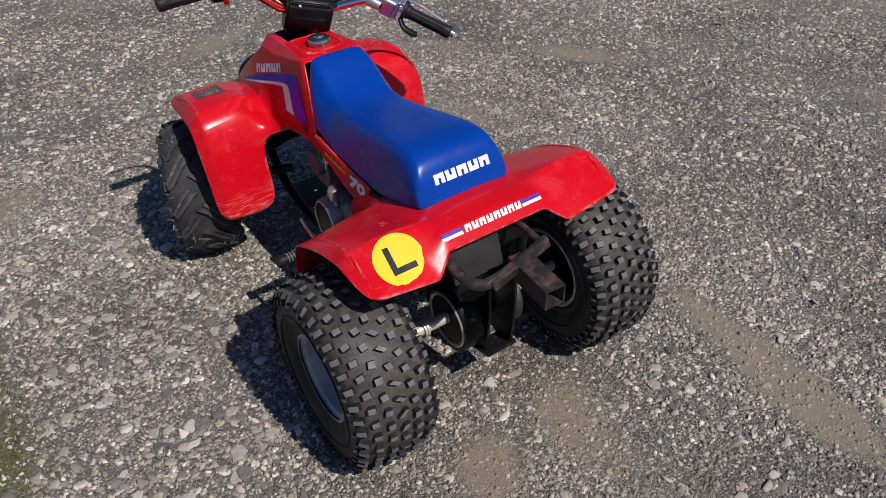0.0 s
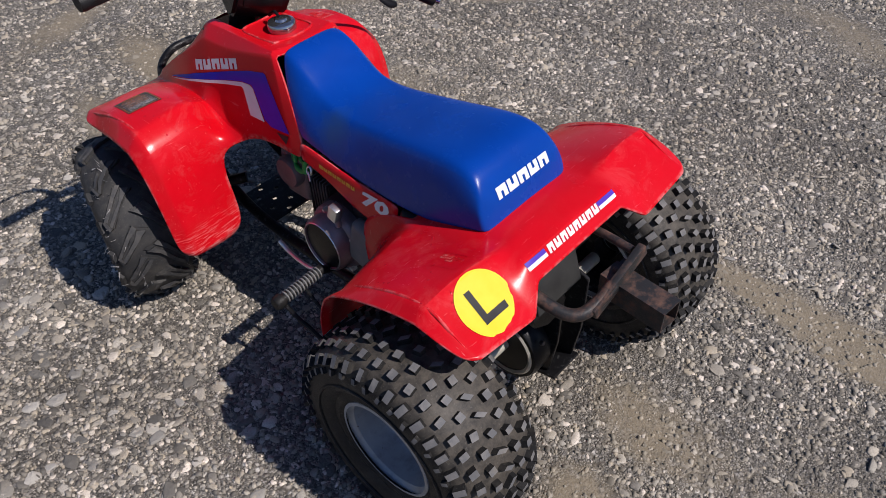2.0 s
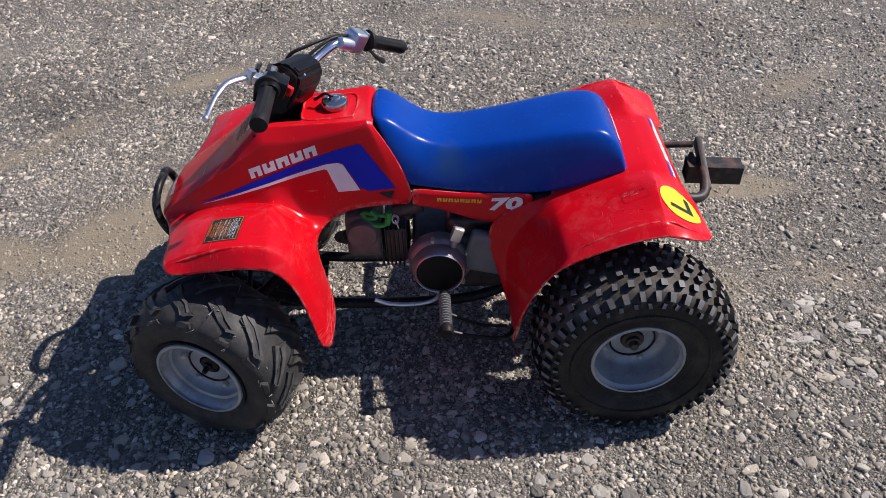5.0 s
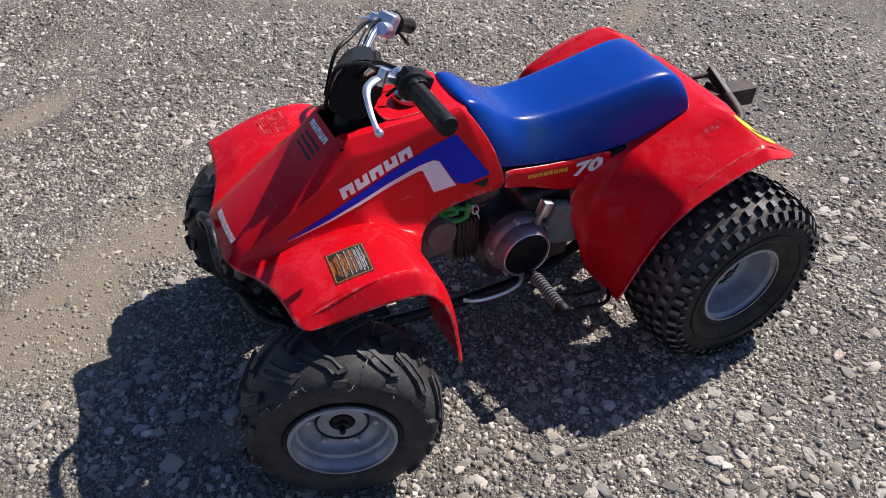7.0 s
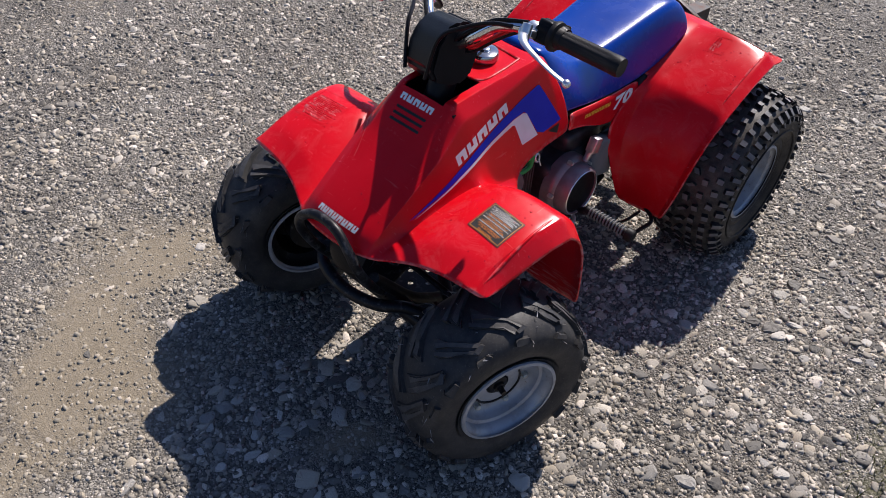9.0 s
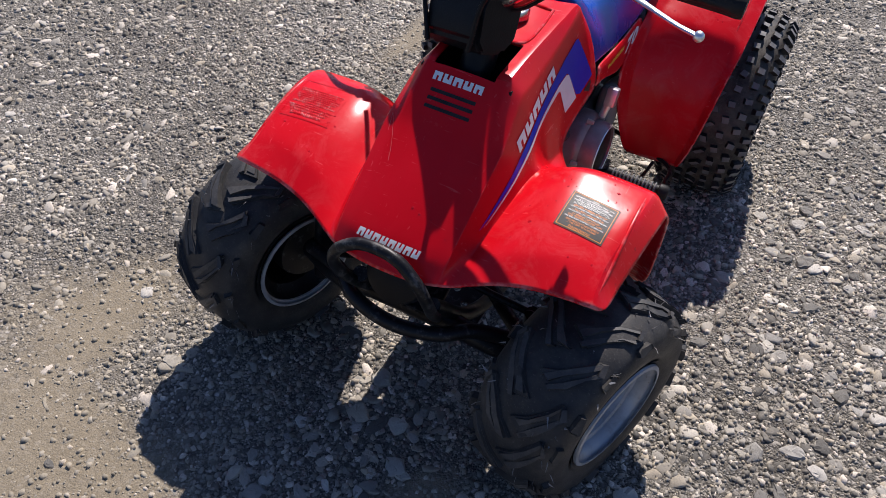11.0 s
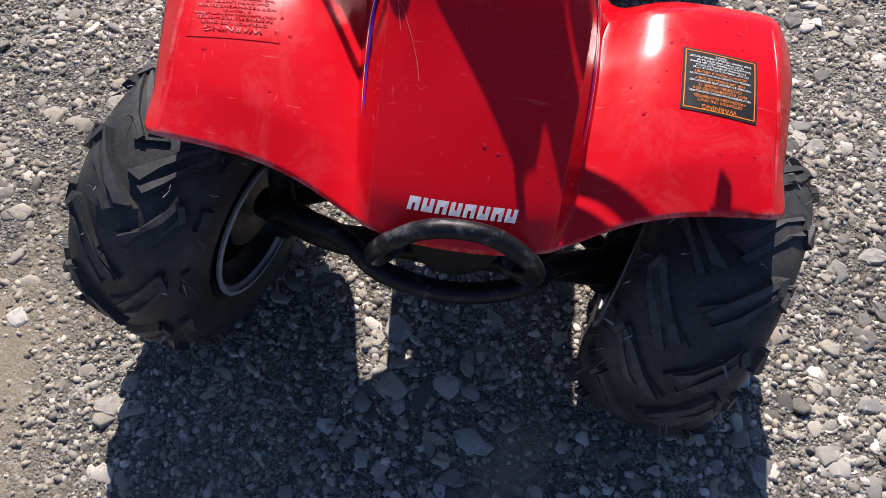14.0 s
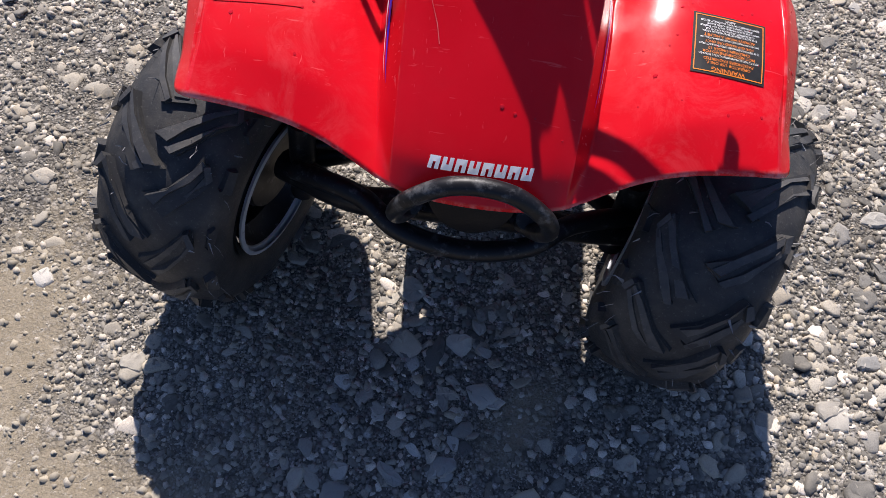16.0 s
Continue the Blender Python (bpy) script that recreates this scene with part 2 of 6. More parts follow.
def ground_mat():
    """Packed grit between the stones, with bare silty patches."""
    n = Nodes("gravel_ground")
    dirt = n.stored("dirt")
    grass = n.stored("moss")
    cell = n.voronoi(115, out="Color")
    dist = n.voronoi(115)
    cell2 = n.voronoi(230, out="Color")
    dist2 = n.voronoi(230)
    sep = n.node("ShaderNodeSeparateColor")
    n.link(cell, sep.inputs[0])
    sep2 = n.node("ShaderNodeSeparateColor")
    n.link(cell2, sep2.inputs[0])
    grit = n.ramp(sep.outputs[0], (0.0, (0.09, 0.086, 0.08)), (0.4, (0.24, 0.228, 0.205)), (0.75, (0.43, 0.405, 0.365)), (1.0, (0.78, 0.76, 0.72)))
    grit2 = n.ramp(sep2.outputs[0], (0.0, (0.085, 0.082, 0.076)), (0.6, (0.23, 0.222, 0.205)), (1.0, (0.48, 0.46, 0.43)))
    pick = n.ramp(n.noise(55, 4), (0.45, 0.0), (0.55, 1.0))
    col = n.mix(pick, grit, grit2)
    gap = n.ramp(n.mix(pick, dist, dist2), (0.35, 0.0), (0.75, 1.0))
    col = n.mix(n.math("MULTIPLY", gap, 0.8), col, (0.066, 0.058, 0.047))
    sand = n.node("ShaderNodeSeparateColor")
    n.link(n.voronoi(480, out="Color"), sand.inputs[0])
    col = n.mix(n.math("MULTIPLY", n.ramp(n.noise(24, 5, 0.65), (0.42, 0.0), (0.58, 1.0)), 0.75), col, n.ramp(sand.outputs[0], (0.0, (0.03, 0.028, 0.026)), (0.6, (0.17, 0.158, 0.135)), (1.0, (0.62, 0.59, 0.53))))
    tint = n.mix(n.ramp(n.noise(1.9, 5), (0.3, 0.0), (0.7, 1.0)), (0.54, 0.508, 0.465), (1.0, 0.968, 0.915))
    col = n.mix(1.0, col, tint, "MULTIPLY")
    silt = n.mix(n.noise(17, 6, 0.65), (0.195, 0.157, 0.102), (0.315, 0.258, 0.172))
    silt = n.mix(n.ramp(n.noise(420, 3), (0.5, 0.0), (0.7, 0.5)), silt, (0.10, 0.095, 0.08))
    silt = n.mix(n.ramp(n.noise(170, 4, 0.7), (0.60, 0.0), (0.70, 0.7)), silt, (0.42, 0.395, 0.345))
    edge = n.math("ADD", dirt, n.math("MULTIPLY", n.math("SUBTRACT", n.noise(48, 5, 0.7), 0.5), 0.9))
    cover = n.ramp(edge, (0.38, 0.0), (0.85, 0.82))
    col = n.mix(cover, col, silt)
    col = n.mix(n.math("MULTIPLY", grass, n.ramp(n.noise(60, 5, 0.7), (0.35, 0.3), (0.6, 0.95))), col, (0.105, 0.105, 0.032))
    h = n.math("ADD", n.math("MULTIPLY", gap, n.math("SUBTRACT", n.math("MULTIPLY", cover, 1.08), 1.0)), n.math("MULTIPLY", n.noise(260, 5, 0.7), 0.8))
    nm = n.bump(h, 0.75, 0.004, n.bump(n.noise(30, 6, 0.65), 0.25, 0.010))
    return n.set(Base_Color=col, Roughness=0.9, Normal=nm)


def chrome(name, rough):
    n = Nodes(name)
    ro = n.math("ADD", n.math("MULTIPLY", n.noise(60, 5, 0.7), 0.16), rough)
    col = n.mix(n.ramp(n.noise(90, 6, 0.7), (0.6, 0.0), (0.75, 1.0)), (0.72, 0.73, 0.75), (0.40, 0.36, 0.32))
    return n.set(Base_Color=col, Roughness=ro, Metallic=1.0)


RED = red_plastic()
SEAT = seat_vinyl()
TYRE_F, TYRE_R = rubber("front_tyre_rubber", 0.032, 0.30), rubber("rear_tyre_rubber", 0.016, 0.34, 0.46)
# knob tops are coloured paler, for scuffs and for the sun on them
TYRE_TOP = rubber("scuffed_sunlit_knob_rubber", 0.115, 1.0)
LUG_TOP = rubber("scuffed_lug_rubber", 0.050, 0.45)
RIM = rim_paint()
# the pale grey also paints in the sun that the thin hairs catch
SHRED = plain("torn_sunlit_grey_rubber", (0.16, 0.16, 0.16), (0.34, 0.33, 0.32), 60, 0.6)
RUST, BLACKSTEEL, SCUFFED = rusty("rusted_steel"), worn_black("worn_black_paint"), worn_black("scuffed_bumper_paint", 0.50)
BLACK = plain("black_plastic", (0.006, 0.006, 0.007), (0.011, 0.011, 0.012), 20, 0.34, relief=0.0006, Specular_IOR_Level=0.13)
GRIP = plain("black_grip_rubber", (0.009, 0.009, 0.009), (0.018, 0.017, 0.017), 40, 0.50, relief=0.0008, Specular_IOR_Level=0.20)
CHROME, ALLOY = chrome("chrome_plate", 0.05), chrome("dull_alloy", 0.28)
CAP = plain("worn_chrome", (0.36, 0.36, 0.365), (0.55, 0.55, 0.55), 60, 0.14, 0.95)
CASE = plain("dark_engine_casing", (0.045, 0.040, 0.041), (0.12, 0.105, 0.106), 26, 0.42, 0.6, 0.0008)
COVER = plain("dull_engine_cover", (0.20, 0.155, 0.160), (0.34, 0.27, 0.275), 30, 0.42, 0.5, 0.0003)
HEAD = plain("grey_cylinder_head", (0.15, 0.105, 0.10), (0.25, 0.19, 0.18), 24, 0.5, 0.2, 0.0008)
GREYPANEL = plain("dusty_grey_plastic", (0.020, 0.020, 0.020), (0.040, 0.040, 0.038), 18, 0.55)
INTAKE = plain("pale_grey_plastic", (0.15, 0.145, 0.14), (0.23, 0.225, 0.21), 18, 0.6)
BLUE = plain("blue_decal", (0.003, 0.014, 0.42), (0.006, 0.020, 0.50), 30, 0.32)
WHITE = plain("white_decal", (0.70, 0.70, 0.70), (0.82, 0.82, 0.81), 30, 0.35)
PURPLE = plain("violet_decal", (0.07, 0.03, 0.36), (0.10, 0.05, 0.42), 30, 0.35)
YELLOW = plain("yellow_sticker", (0.72, 0.56, 0.02), (0.80, 0.64, 0.045), 25, 0.4)
INK = plain("black_print", (0.012, 0.012, 0.012), (0.03, 0.03, 0.03), 40, 0.45)
ORANGE = plain("orange_print", (0.72, 0.19, 0.02), (0.80, 0.26, 0.04), 40, 0.42)
AMBER = plain("amber_print", (0.70, 0.38, 0.03), (0.78, 0.46, 0.05), 40, 0.42)
GREEN = plain("green_plastic", (0.03, 0.30, 0.06), (0.06, 0.42, 0.10), 60, 0.35)
REDSWITCH = plain("red_switch_plastic", (0.45, 0.01, 0.015), (0.55, 0.02, 0.02), 60, 0.35)
ZINC = plain("zinc_plated_steel", (0.52, 0.49, 0.40), (0.66, 0.63, 0.54), 50, 0.36, 0.35)
SPRING = plain("grey_ribbed_rubber", (0.13, 0.13, 0.126), (0.24, 0.238, 0.23), 60, 0.5)
SCRATCH = plain("scratched_red_plastic", (0.60, 0.05, 0.05), (0.68, 0.16, 0.15), 90, 0.35)
GROUND = ground_mat()
STONE, GRAVEL = stone_mat("river_stone", True), stone_mat("loose_gravel", False)
LEAF = plain("dry_grass", (0.07, 0.085, 0.02), (0.16, 0.15, 0.05), 30, 0.7)


# ---------------------------------------------------------------- building helpers
def part(name, bm, material, parent=None, label="", smooth=True):
    """Links a bmesh as one mesh object under a thing or a part."""
    me = bpy.data.meshes.new(name)
    bm.normal_update()
    bm.to_mesh(me)
    bm.free()
    me.materials.append(material)
    if smooth:
        me.shade_smooth()
        me.set_sharp_from_angle(angle=radians(38))
    ob = new(name, me)
    ob.parent = parent
    if label:
        tagged(ob, label)
    return ob


def thing(name, label, category):
    return tagged(new(name), label, category)


def bake(ob):
    """Turns the modifiers of ob into plain mesh."""
    dg = bpy.context.evaluated_depsgraph_get()
    me = bpy.data.meshes.new_from_object(ob.evaluated_get(dg))
    ob.modifiers.clear()
    ob.data = me
    me.shade_smooth()
    return ob


def merge(*parts):
    """Joins several bmeshes into the first."""
    first = parts[0]
    for other in parts[1:]:
        me = bpy.data.meshes.new("scrap")
        other.to_mesh(me)
        other.free()
        first.from_mesh(me)
        bpy.data.meshes.remove(me)
    return first


def frame_along(d, hint=Vector((0, 0, 1))):
    d = d.normalized()
    if abs(d.dot(hint)) > 0.95:
        hint = Vector((1, 0, 0))
    a = d.cross(hint).normalized()
    return a, a.cross(d).normalized()


def smooth_line(points, steps=6):
    """Catmull-Rom through the points."""
    p = [Vector(q) for q in points]
    p = [2 * p[0] - p[1]] + p + [2 * p[-1] - p[-2]]
    out = []
    for i in range(1, len(p) - 2):
        for k in range(steps):
            t = k / steps
            a, b, c, d = p[i - 1], p[i], p[i + 1], p[i + 2]
            out.append(0.5 * (2 * b + (c - a) * t + (2 * a - 5 * b + 4 * c - d) * t * t + (3 * b - 3 * c + d - a) * t ** 3))
    out.append(p[-2])
    return out


def tube(points, radius, sides=12, steps=6, curved=True, flat=1.0, caps=True):
    """A tube along points; radius is one number or one for each point."""
    line = smooth_line(points, steps) if curved and len(points) > 2 else [Vector(q) for q in points]
    if isinstance(radius, (int, float)):
        rad = [radius] * len(line)
    else:
        rad = [float(q) for q in np.interp(np.linspace(0, 1, len(line)), np.linspace(0, 1, len(radius)), radius)]
    bm = bmesh.new()
    rings, a = [], None
    for i, q in enumerate(line):
        d = (line[min(i + 1, len(line) - 1)] - line[max(i - 1, 0)]).normalized()
        if a is None:
            a, b = frame_along(d)
        else:
            a = (a - d * a.dot(d)).normalized()
            b = a.cross(d).normalized()
        rings.append([bm.verts.new(q + rad[i] * (math.cos(k * math.tau / sides) * a + flat * math.sin(k * math.tau / sides) * b)) for k in range(sides)])
    for r, s in zip(rings, rings[1:]):
        for k in range(sides):
            bm.faces.new((r[k], r[(k + 1) % sides], s[(k + 1) % sides], s[k]))
    if caps:
        bm.faces.new(rings[0][::-1])
        bm.faces.new(rings[-1])
    bmesh.ops.recalc_face_normals(bm, faces=bm.faces)
    return bm


def spin(profile, m=Matrix(), sides=40, closed=False):
    """A turned body: profile of (radius, height) about z, laid by m."""
    bm = bmesh.new()
    rings = []
    for r, h in profile:
        if r < 1e-5:
            rings.append([bm.verts.new(m @ Vector((0, 0, h)))])
        else:
            rings.append([bm.verts.new(m @ Vector((r * math.cos(k * math.tau / sides), r * math.sin(k * math.tau / sides), h))) for k in range(sides)])
    pairs = list(zip(rings, rings[1:])) + ([(rings[-1], rings[0])] if closed else [])
    for r, s in pairs:
        for k in range(sides):
            j = (k + 1) % sides
            if len(r) == 1 and len(s) > 1:
                bm.faces.new((r[0], s[j], s[k]))
            elif len(s) == 1 and len(r) > 1:
                bm.faces.new((r[k], r[j], s[0]))
            elif len(r) > 1:
                bm.faces.new((r[k], r[j], s[j], s[k]))
    bmesh.ops.recalc_face_normals(bm, faces=bm.faces)
    return bm


def block(size, m=Matrix(), bevel=0.004, segments=2, taper=1.0):
    """A bevelled box; taper narrows its top."""
    bm = bmesh.new()
    bmesh.ops.create_cube(bm, size=1)
    for v in bm.verts:
        f = taper if v.co.z > 0 else 1.0
        v.co = Vector((v.co.x * size[0] * f, v.co.y * size[1] * f, v.co.z * size[2]))
    if bevel:
        bmesh.ops.bevel(bm, geom=bm.edges[:], offset=bevel, segments=segments, affect="EDGES", profile=0.6)
    bm.transform(m)
    return bm


def prism(outline, depth, m=Matrix(), bevel=0.0):
    """A flat outline (x, y), drawn out to depth along z."""
    bm = bmesh.new()
    f = bm.faces.new([bm.verts.new((x, y, 0)) for x, y in outline])
    top = bmesh.ops.extrude_face_region(bm, geom=[f])["geom"]
    for v in top:
        if isinstance(v, bmesh.types.BMVert):
            v.co.z += depth
    bmesh.ops.recalc_face_normals(bm, faces=bm.faces)
    if bevel:
        bmesh.ops.bevel(bm, geom=bm.edges[:], offset=bevel, segments=2, affect="EDGES")
    bm.transform(m)
    return bm


def pierced(nx, ny, dx, dy, radius, thick, m, drilled):
    """A flat plate of square cells, some of which have a round hole."""
    bm = bmesh.new()
    for i in range(nx):
        for j in range(ny):
            cx, cy = (i - (nx - 1) / 2) * dx, (j - (ny - 1) / 2) * dy
            rim_pts = []
            for k in range(16):
                a = k * math.tau / 16
                c, q = math.cos(a), math.sin(a)
                f = 1.0 / max(abs(c), abs(q))
                rim_pts.append(((cx + c * radius, cy + q * radius), (cx + c * f * dx / 2, cy + q * f * dy / 2)))
            if drilled(i, j):
                for k in range(16):
                    (a0, b0), (a1, b1) = rim_pts[k], rim_pts[(k + 1) % 16]
                    bm.faces.new([bm.verts.new((*p, 0)) for p in (a0, b0, b1, a1)])
            else:
                bm.faces.new([bm.verts.new((*b, 0)) for _, b in rim_pts])
    bmesh.ops.remove_doubles(bm, verts=bm.verts, dist=1e-5)
    top = bmesh.ops.extrude_face_region(bm, geom=bm.faces[:])["geom"]
    for v in top:
        if isinstance(v, bmesh.types.BMVert):
            v.co.z -= thick
    bmesh.ops.recalc_face_normals(bm, faces=bm.faces)
    bm.transform(m)
    return bm


def axis_pose(at, direction):
    """A pose whose z runs along direction."""
    return Matrix.Translation(at) @ Vector(direction).to_track_quat("Z", "Y").to_matrix().to_4x4()


def cage(rows, creases=(), cols_crease=(), mirror=True, flip=False):
    """A control grid (rows of points for x >= 0; None leaves a hole) mirrored to both sides."""
    bm = bmesh.new()
    crease = bm.edges.layers.float.new("crease_edge")
    for side in ((1, -1) if mirror else (1,)):
        grid = []
        for row in rows:
            grid.append([None if p is None else bm.verts.new((side * p[0], p[1], p[2])) for p in row])
        for r, s in zip(grid, grid[1:]):
            for j in range(len(r) - 1):
                q = (r[j], r[j + 1], s[j + 1], s[j])
                if None not in q:
                    bm.faces.new(q if (side < 0) != flip else q[::-1])
        for j, amount in cols_crease:
            for r, s in zip(grid, grid[1:]):
                if j < len(r) and j < len(s) and r[j] and s[j]:
                    e = bm.edges.get((r[j], s[j]))
                    if e:
                        e[crease] = amount
        for i, amount in creases:
            for a, b in zip(grid[i], grid[i][1:]):
                e = bm.edges.get((a, b)) if a and b else None
                if e:
                    e[crease] = amount
    bmesh.ops.remove_doubles(bm, verts=bm.verts, dist=1e-5)
    return bm


def shell(name, bm, material, parent, thick=0.0035, levels=2, label=""):
    ob = part(name, bm, material, parent, label)
    ob.modifiers.new("round", "SUBSURF").levels = levels
    ob.modifiers["round"].render_levels = levels
    if thick:
        s = ob.modifiers.new("wall", "SOLIDIFY")
        s.thickness, s.offset, s.use_even_offset = thick, -1.0, False
    return bake(ob)


def lay(flat, target, origin, u, v, lift=0.0008, reach=0.25, away=0.06):
    """Lays a flat bmesh (x along u, y along v) on a target's surface, from outside towards it."""
    u, v = Vector(u).normalized(), Vector(v).normalized()
    w = u.cross(v).normalized()
    o = Vector(origin)
    for q in flat.verts:
        start = o + q.co.x * u + q.co.y * v + w * away
        hit, place, normal, _ = target.ray_cast(start, -w, distance=reach)
        if hit:
            if normal.dot(w) < 0:
                normal = -normal
            q.co = place + normal * (lift + q.co.z)
        else:
            q.co = o + q.co.x * u + q.co.y * v + w * lift
    return flat


def diced(bm, step):
    """Cuts a flat bmesh along a grid, so that it can follow a curved surface."""
    xs, ys = [q.co.x for q in bm.verts], [q.co.y for q in bm.verts]
    for axis, lo, hi in ((Vector((1, 0, 0)), min(xs), max(xs)), (Vector((0, 1, 0)), min(ys), max(ys))):
        k = lo + step
        while k < hi - step * 0.2:
            bmesh.ops.bisect_plane(bm, geom=bm.verts[:] + bm.edges[:] + bm.faces[:], plane_co=axis * k, plane_no=axis)
            k += step
    return bm


def polys(*outlines, step=0.012):
    bm = bmesh.new()
    for o in outlines:
        bm.faces.new([bm.verts.new((x, y, 0)) for x, y in o])
    bm.normal_update()
    bmesh.ops.triangulate(bm, faces=[f for f in bm.faces if len(f.verts) > 4])
    return diced(bm, step)


def bars(n, width, height, gap, slant=0.0, notch=0.45, x0=0.0, y0=0.0):
    """A row of plain letter-sized blocks, as a mark without letters; each is a stout block with a slot."""
    out = []
    w = (width - gap * (n - 1)) / n
    for k in range(n):
        a = x0 + k * (w + gap)
        def at(u, v):
            return (a + u * w + slant * v * height, y0 + v * height)
        # a block with a slot cut in from below or above, by turns
        if k % 2:
            out.append([at(0, 0), at(1, 0), at(1, 1), at(0.62, 1), at(0.62, notch), at(0.38, notch), at(0.38, 1), at(0, 1)])
        else:
            out.append([at(0, 0), at(0.38, 0), at(0.38, 1 - notch), at(0.62, 1 - notch), at(0.62, 0), at(1, 0), at(1, 1), at(0, 1)])
    return out


def lettering(text, height, bold=0.0):
    """Flat letters in the built-in font; x along the line, y up; the line is centred on x."""
    cu = bpy.data.curves.new("letters", "FONT")
    cu.body, cu.size, cu.align_x, cu.resolution_u, cu.offset = text, height * 1.38, "CENTER", 2, bold
    ob = bpy.data.objects.new("letters", cu)
    scene.collection.objects.link(ob)
    dg = bpy.context.evaluated_depsgraph_get()
    me = bpy.data.meshes.new_from_object(ob.evaluated_get(dg))
    bm = bmesh.new()
    bm.from_mesh(me)
    bpy.data.objects.remove(ob)
    bpy.data.curves.remove(cu)
    bpy.data.meshes.remove(me)
    return bm


def moved(bm, dx, dy, sx=1.0, sy=1.0):
    for q in bm.verts:
        q.co.x, q.co.y = q.co.x * sx + dx, q.co.y * sy + dy
    return bm


# ---------------------------------------------------------------- the quad bike
bike = thing("quad_bike", "small red and blue children's quad bike parked on gravel", "quad bike")

# it leans a little to its left, where the tyres are softer
LEAN = radians(-2.8)
bike.matrix_basis = Matrix.Translation((-0.2, 0, 0.3)) @ Matrix.Rotation(LEAN, 4, "Y") @ Matrix.Translation((0.2, 0, -0.3))

# front bodywork: bonnet, tank cover and both front mudguards in one moulding
FRONT = [
    [(0, 1.058, 0.386), (0.04, 1.056, 0.386), (0.062, 1.052, 0.387), (0.080, 1.047, 0.388), (0.088, 1.043, 0.388), (0.096, 1.038, 0.389), (0.152, 1.012, 0.403), (0.21, 1.002, 0.412), (0.272, 0.998, 0.414), (0.291, 0.988, 0.402)],
    [(0, 1.034, 0.416), (0.04, 1.032, 0.415), (0.063, 1.028, 0.414), (0.082, 1.022, 0.412), (0.090, 1.008, 0.404), (0.099, 0.998, 0.400), (0.155, 0.968, 0.428), (0.21, 0.958, 0.435), (0.268, 0.948, 0.434), (0.291, 0.944, 0.404)],
    [(0, 0.952, 0.473), (0.035, 0.951, 0.472), (0.065, 0.949, 0.470), (0.085, 0.946, 0.465), (0.095, 0.942, 0.442), (0.106, 0.936, 0.420), (0.158, 0.915, 0.445), (0.215, 0.906, 0.450), (0.272, 0.896, 0.448), (0.297, 0.892, 0.414)],
    [(0, 0.896, 0.510), (0.03, 0.896, 0.510), (0.066, 0.894, 0.508), (0.087, 0.888, 0.502), (0.098, 0.875, 0.468), (0.111, 0.867, 0.431), (0.16, 0.858, 0.454), (0.215, 0.850, 0.455), (0.278, 0.842, 0.452), (0.303, 0.838, 0.422)],
    [(0, 0.830, 0.573), (0.03, 0.830, 0.573), (0.060, 0.828, 0.572), (0.078, 0.818, 0.550), (0.093, 0.806, 0.500), (0.112, 0.800, 0.428), (0.16, 0.806, 0.458), (0.215, 0.797, 0.456), (0.281, 0.792, 0.450), (0.306, 0.792, 0.418)],
]
FLAP = [
    FRONT[4][6:],
    [(0.16, 0.764, 0.440), (0.215, 0.757, 0.434), (0.282, 0.754, 0.428), (0.309, 0.762, 0.398)],
    [(0.16, 0.734, 0.370), (0.215, 0.729, 0.362), (0.283, 0.728, 0.356), (0.309, 0.740, 0.345)],
    [(0.16, 0.718, 0.280), (0.215, 0.714, 0.275), (0.283, 0.714, 0.272), (0.307, 0.728, 0.270)],
    [(0.158, 0.707, 0.192), (0.215, 0.703, 0.188), (0.284, 0.704, 0.195), (0.306, 0.720, 0.205)],
]
TANK = [
    FRONT[4][:6],
    [(0, 0.768, 0.573), (0.03, 0.768, 0.573), (0.060, 0.764, 0.576), (0.078, 0.754, 0.548), (0.091, 0.755, 0.500), (0.109, 0.752, 0.352)],
    [(0, 0.705, 0.575), (0.03, 0.705, 0.575), (0.063, 0.700, 0.579), (0.078, 0.695, 0.560), (0.091, 0.700, 0.504), (0.109, 0.702, 0.384)],
    [(0, 0.650, 0.578), (0.03, 0.650, 0.578), (0.067, 0.646, 0.583), (0.077, 0.645, 0.574), (0.092, 0.640, 0.508), (0.108, 0.648, 0.410)],
    [(0, 0.612, 0.580), (0.03, 0.612, 0.580), (0.069, 0.612, 0.586), (0.0750, 0.610, 0.582), (0.093, 0.580, 0.511), (0.107, 0.560, 0.412)],
    [(0, 0.600, 0.574), (0.03, 0.600, 0.574), (0.066, 0.600, 0.580), (0.0715, 0.600, 0.576), (0.089, 0.556, 0.511), (0.104, 0.520, 0.408)],
]
WEB = [FRONT[4][5:7], [TANK[1][5], FLAP[1][0]], [TANK[2][5], FLAP[2][0]]]


def front_bodywork():
    marks = ((2, 0.45), (3, 1.0), (5, 0.65), (8, 0.5))
    body = merge(cage(FRONT, ((0, 0.3), (1, 0.45), (3, 0.4), (4, 0.6)), marks), cage(FLAP, (), ((2, 0.45),)), cage(TANK, ((4, 0.6),), ((2, 0.8), (3, 1.0))), cage(WEB))
    bmesh.ops.remove_doubles(body, verts=body.verts, dist=1e-4)
    return shell("front_bodywork", body, RED, bike, 0.0038, 3, "glossy red plastic bonnet and front mudguards with scratches")


front_body = front_bodywork()


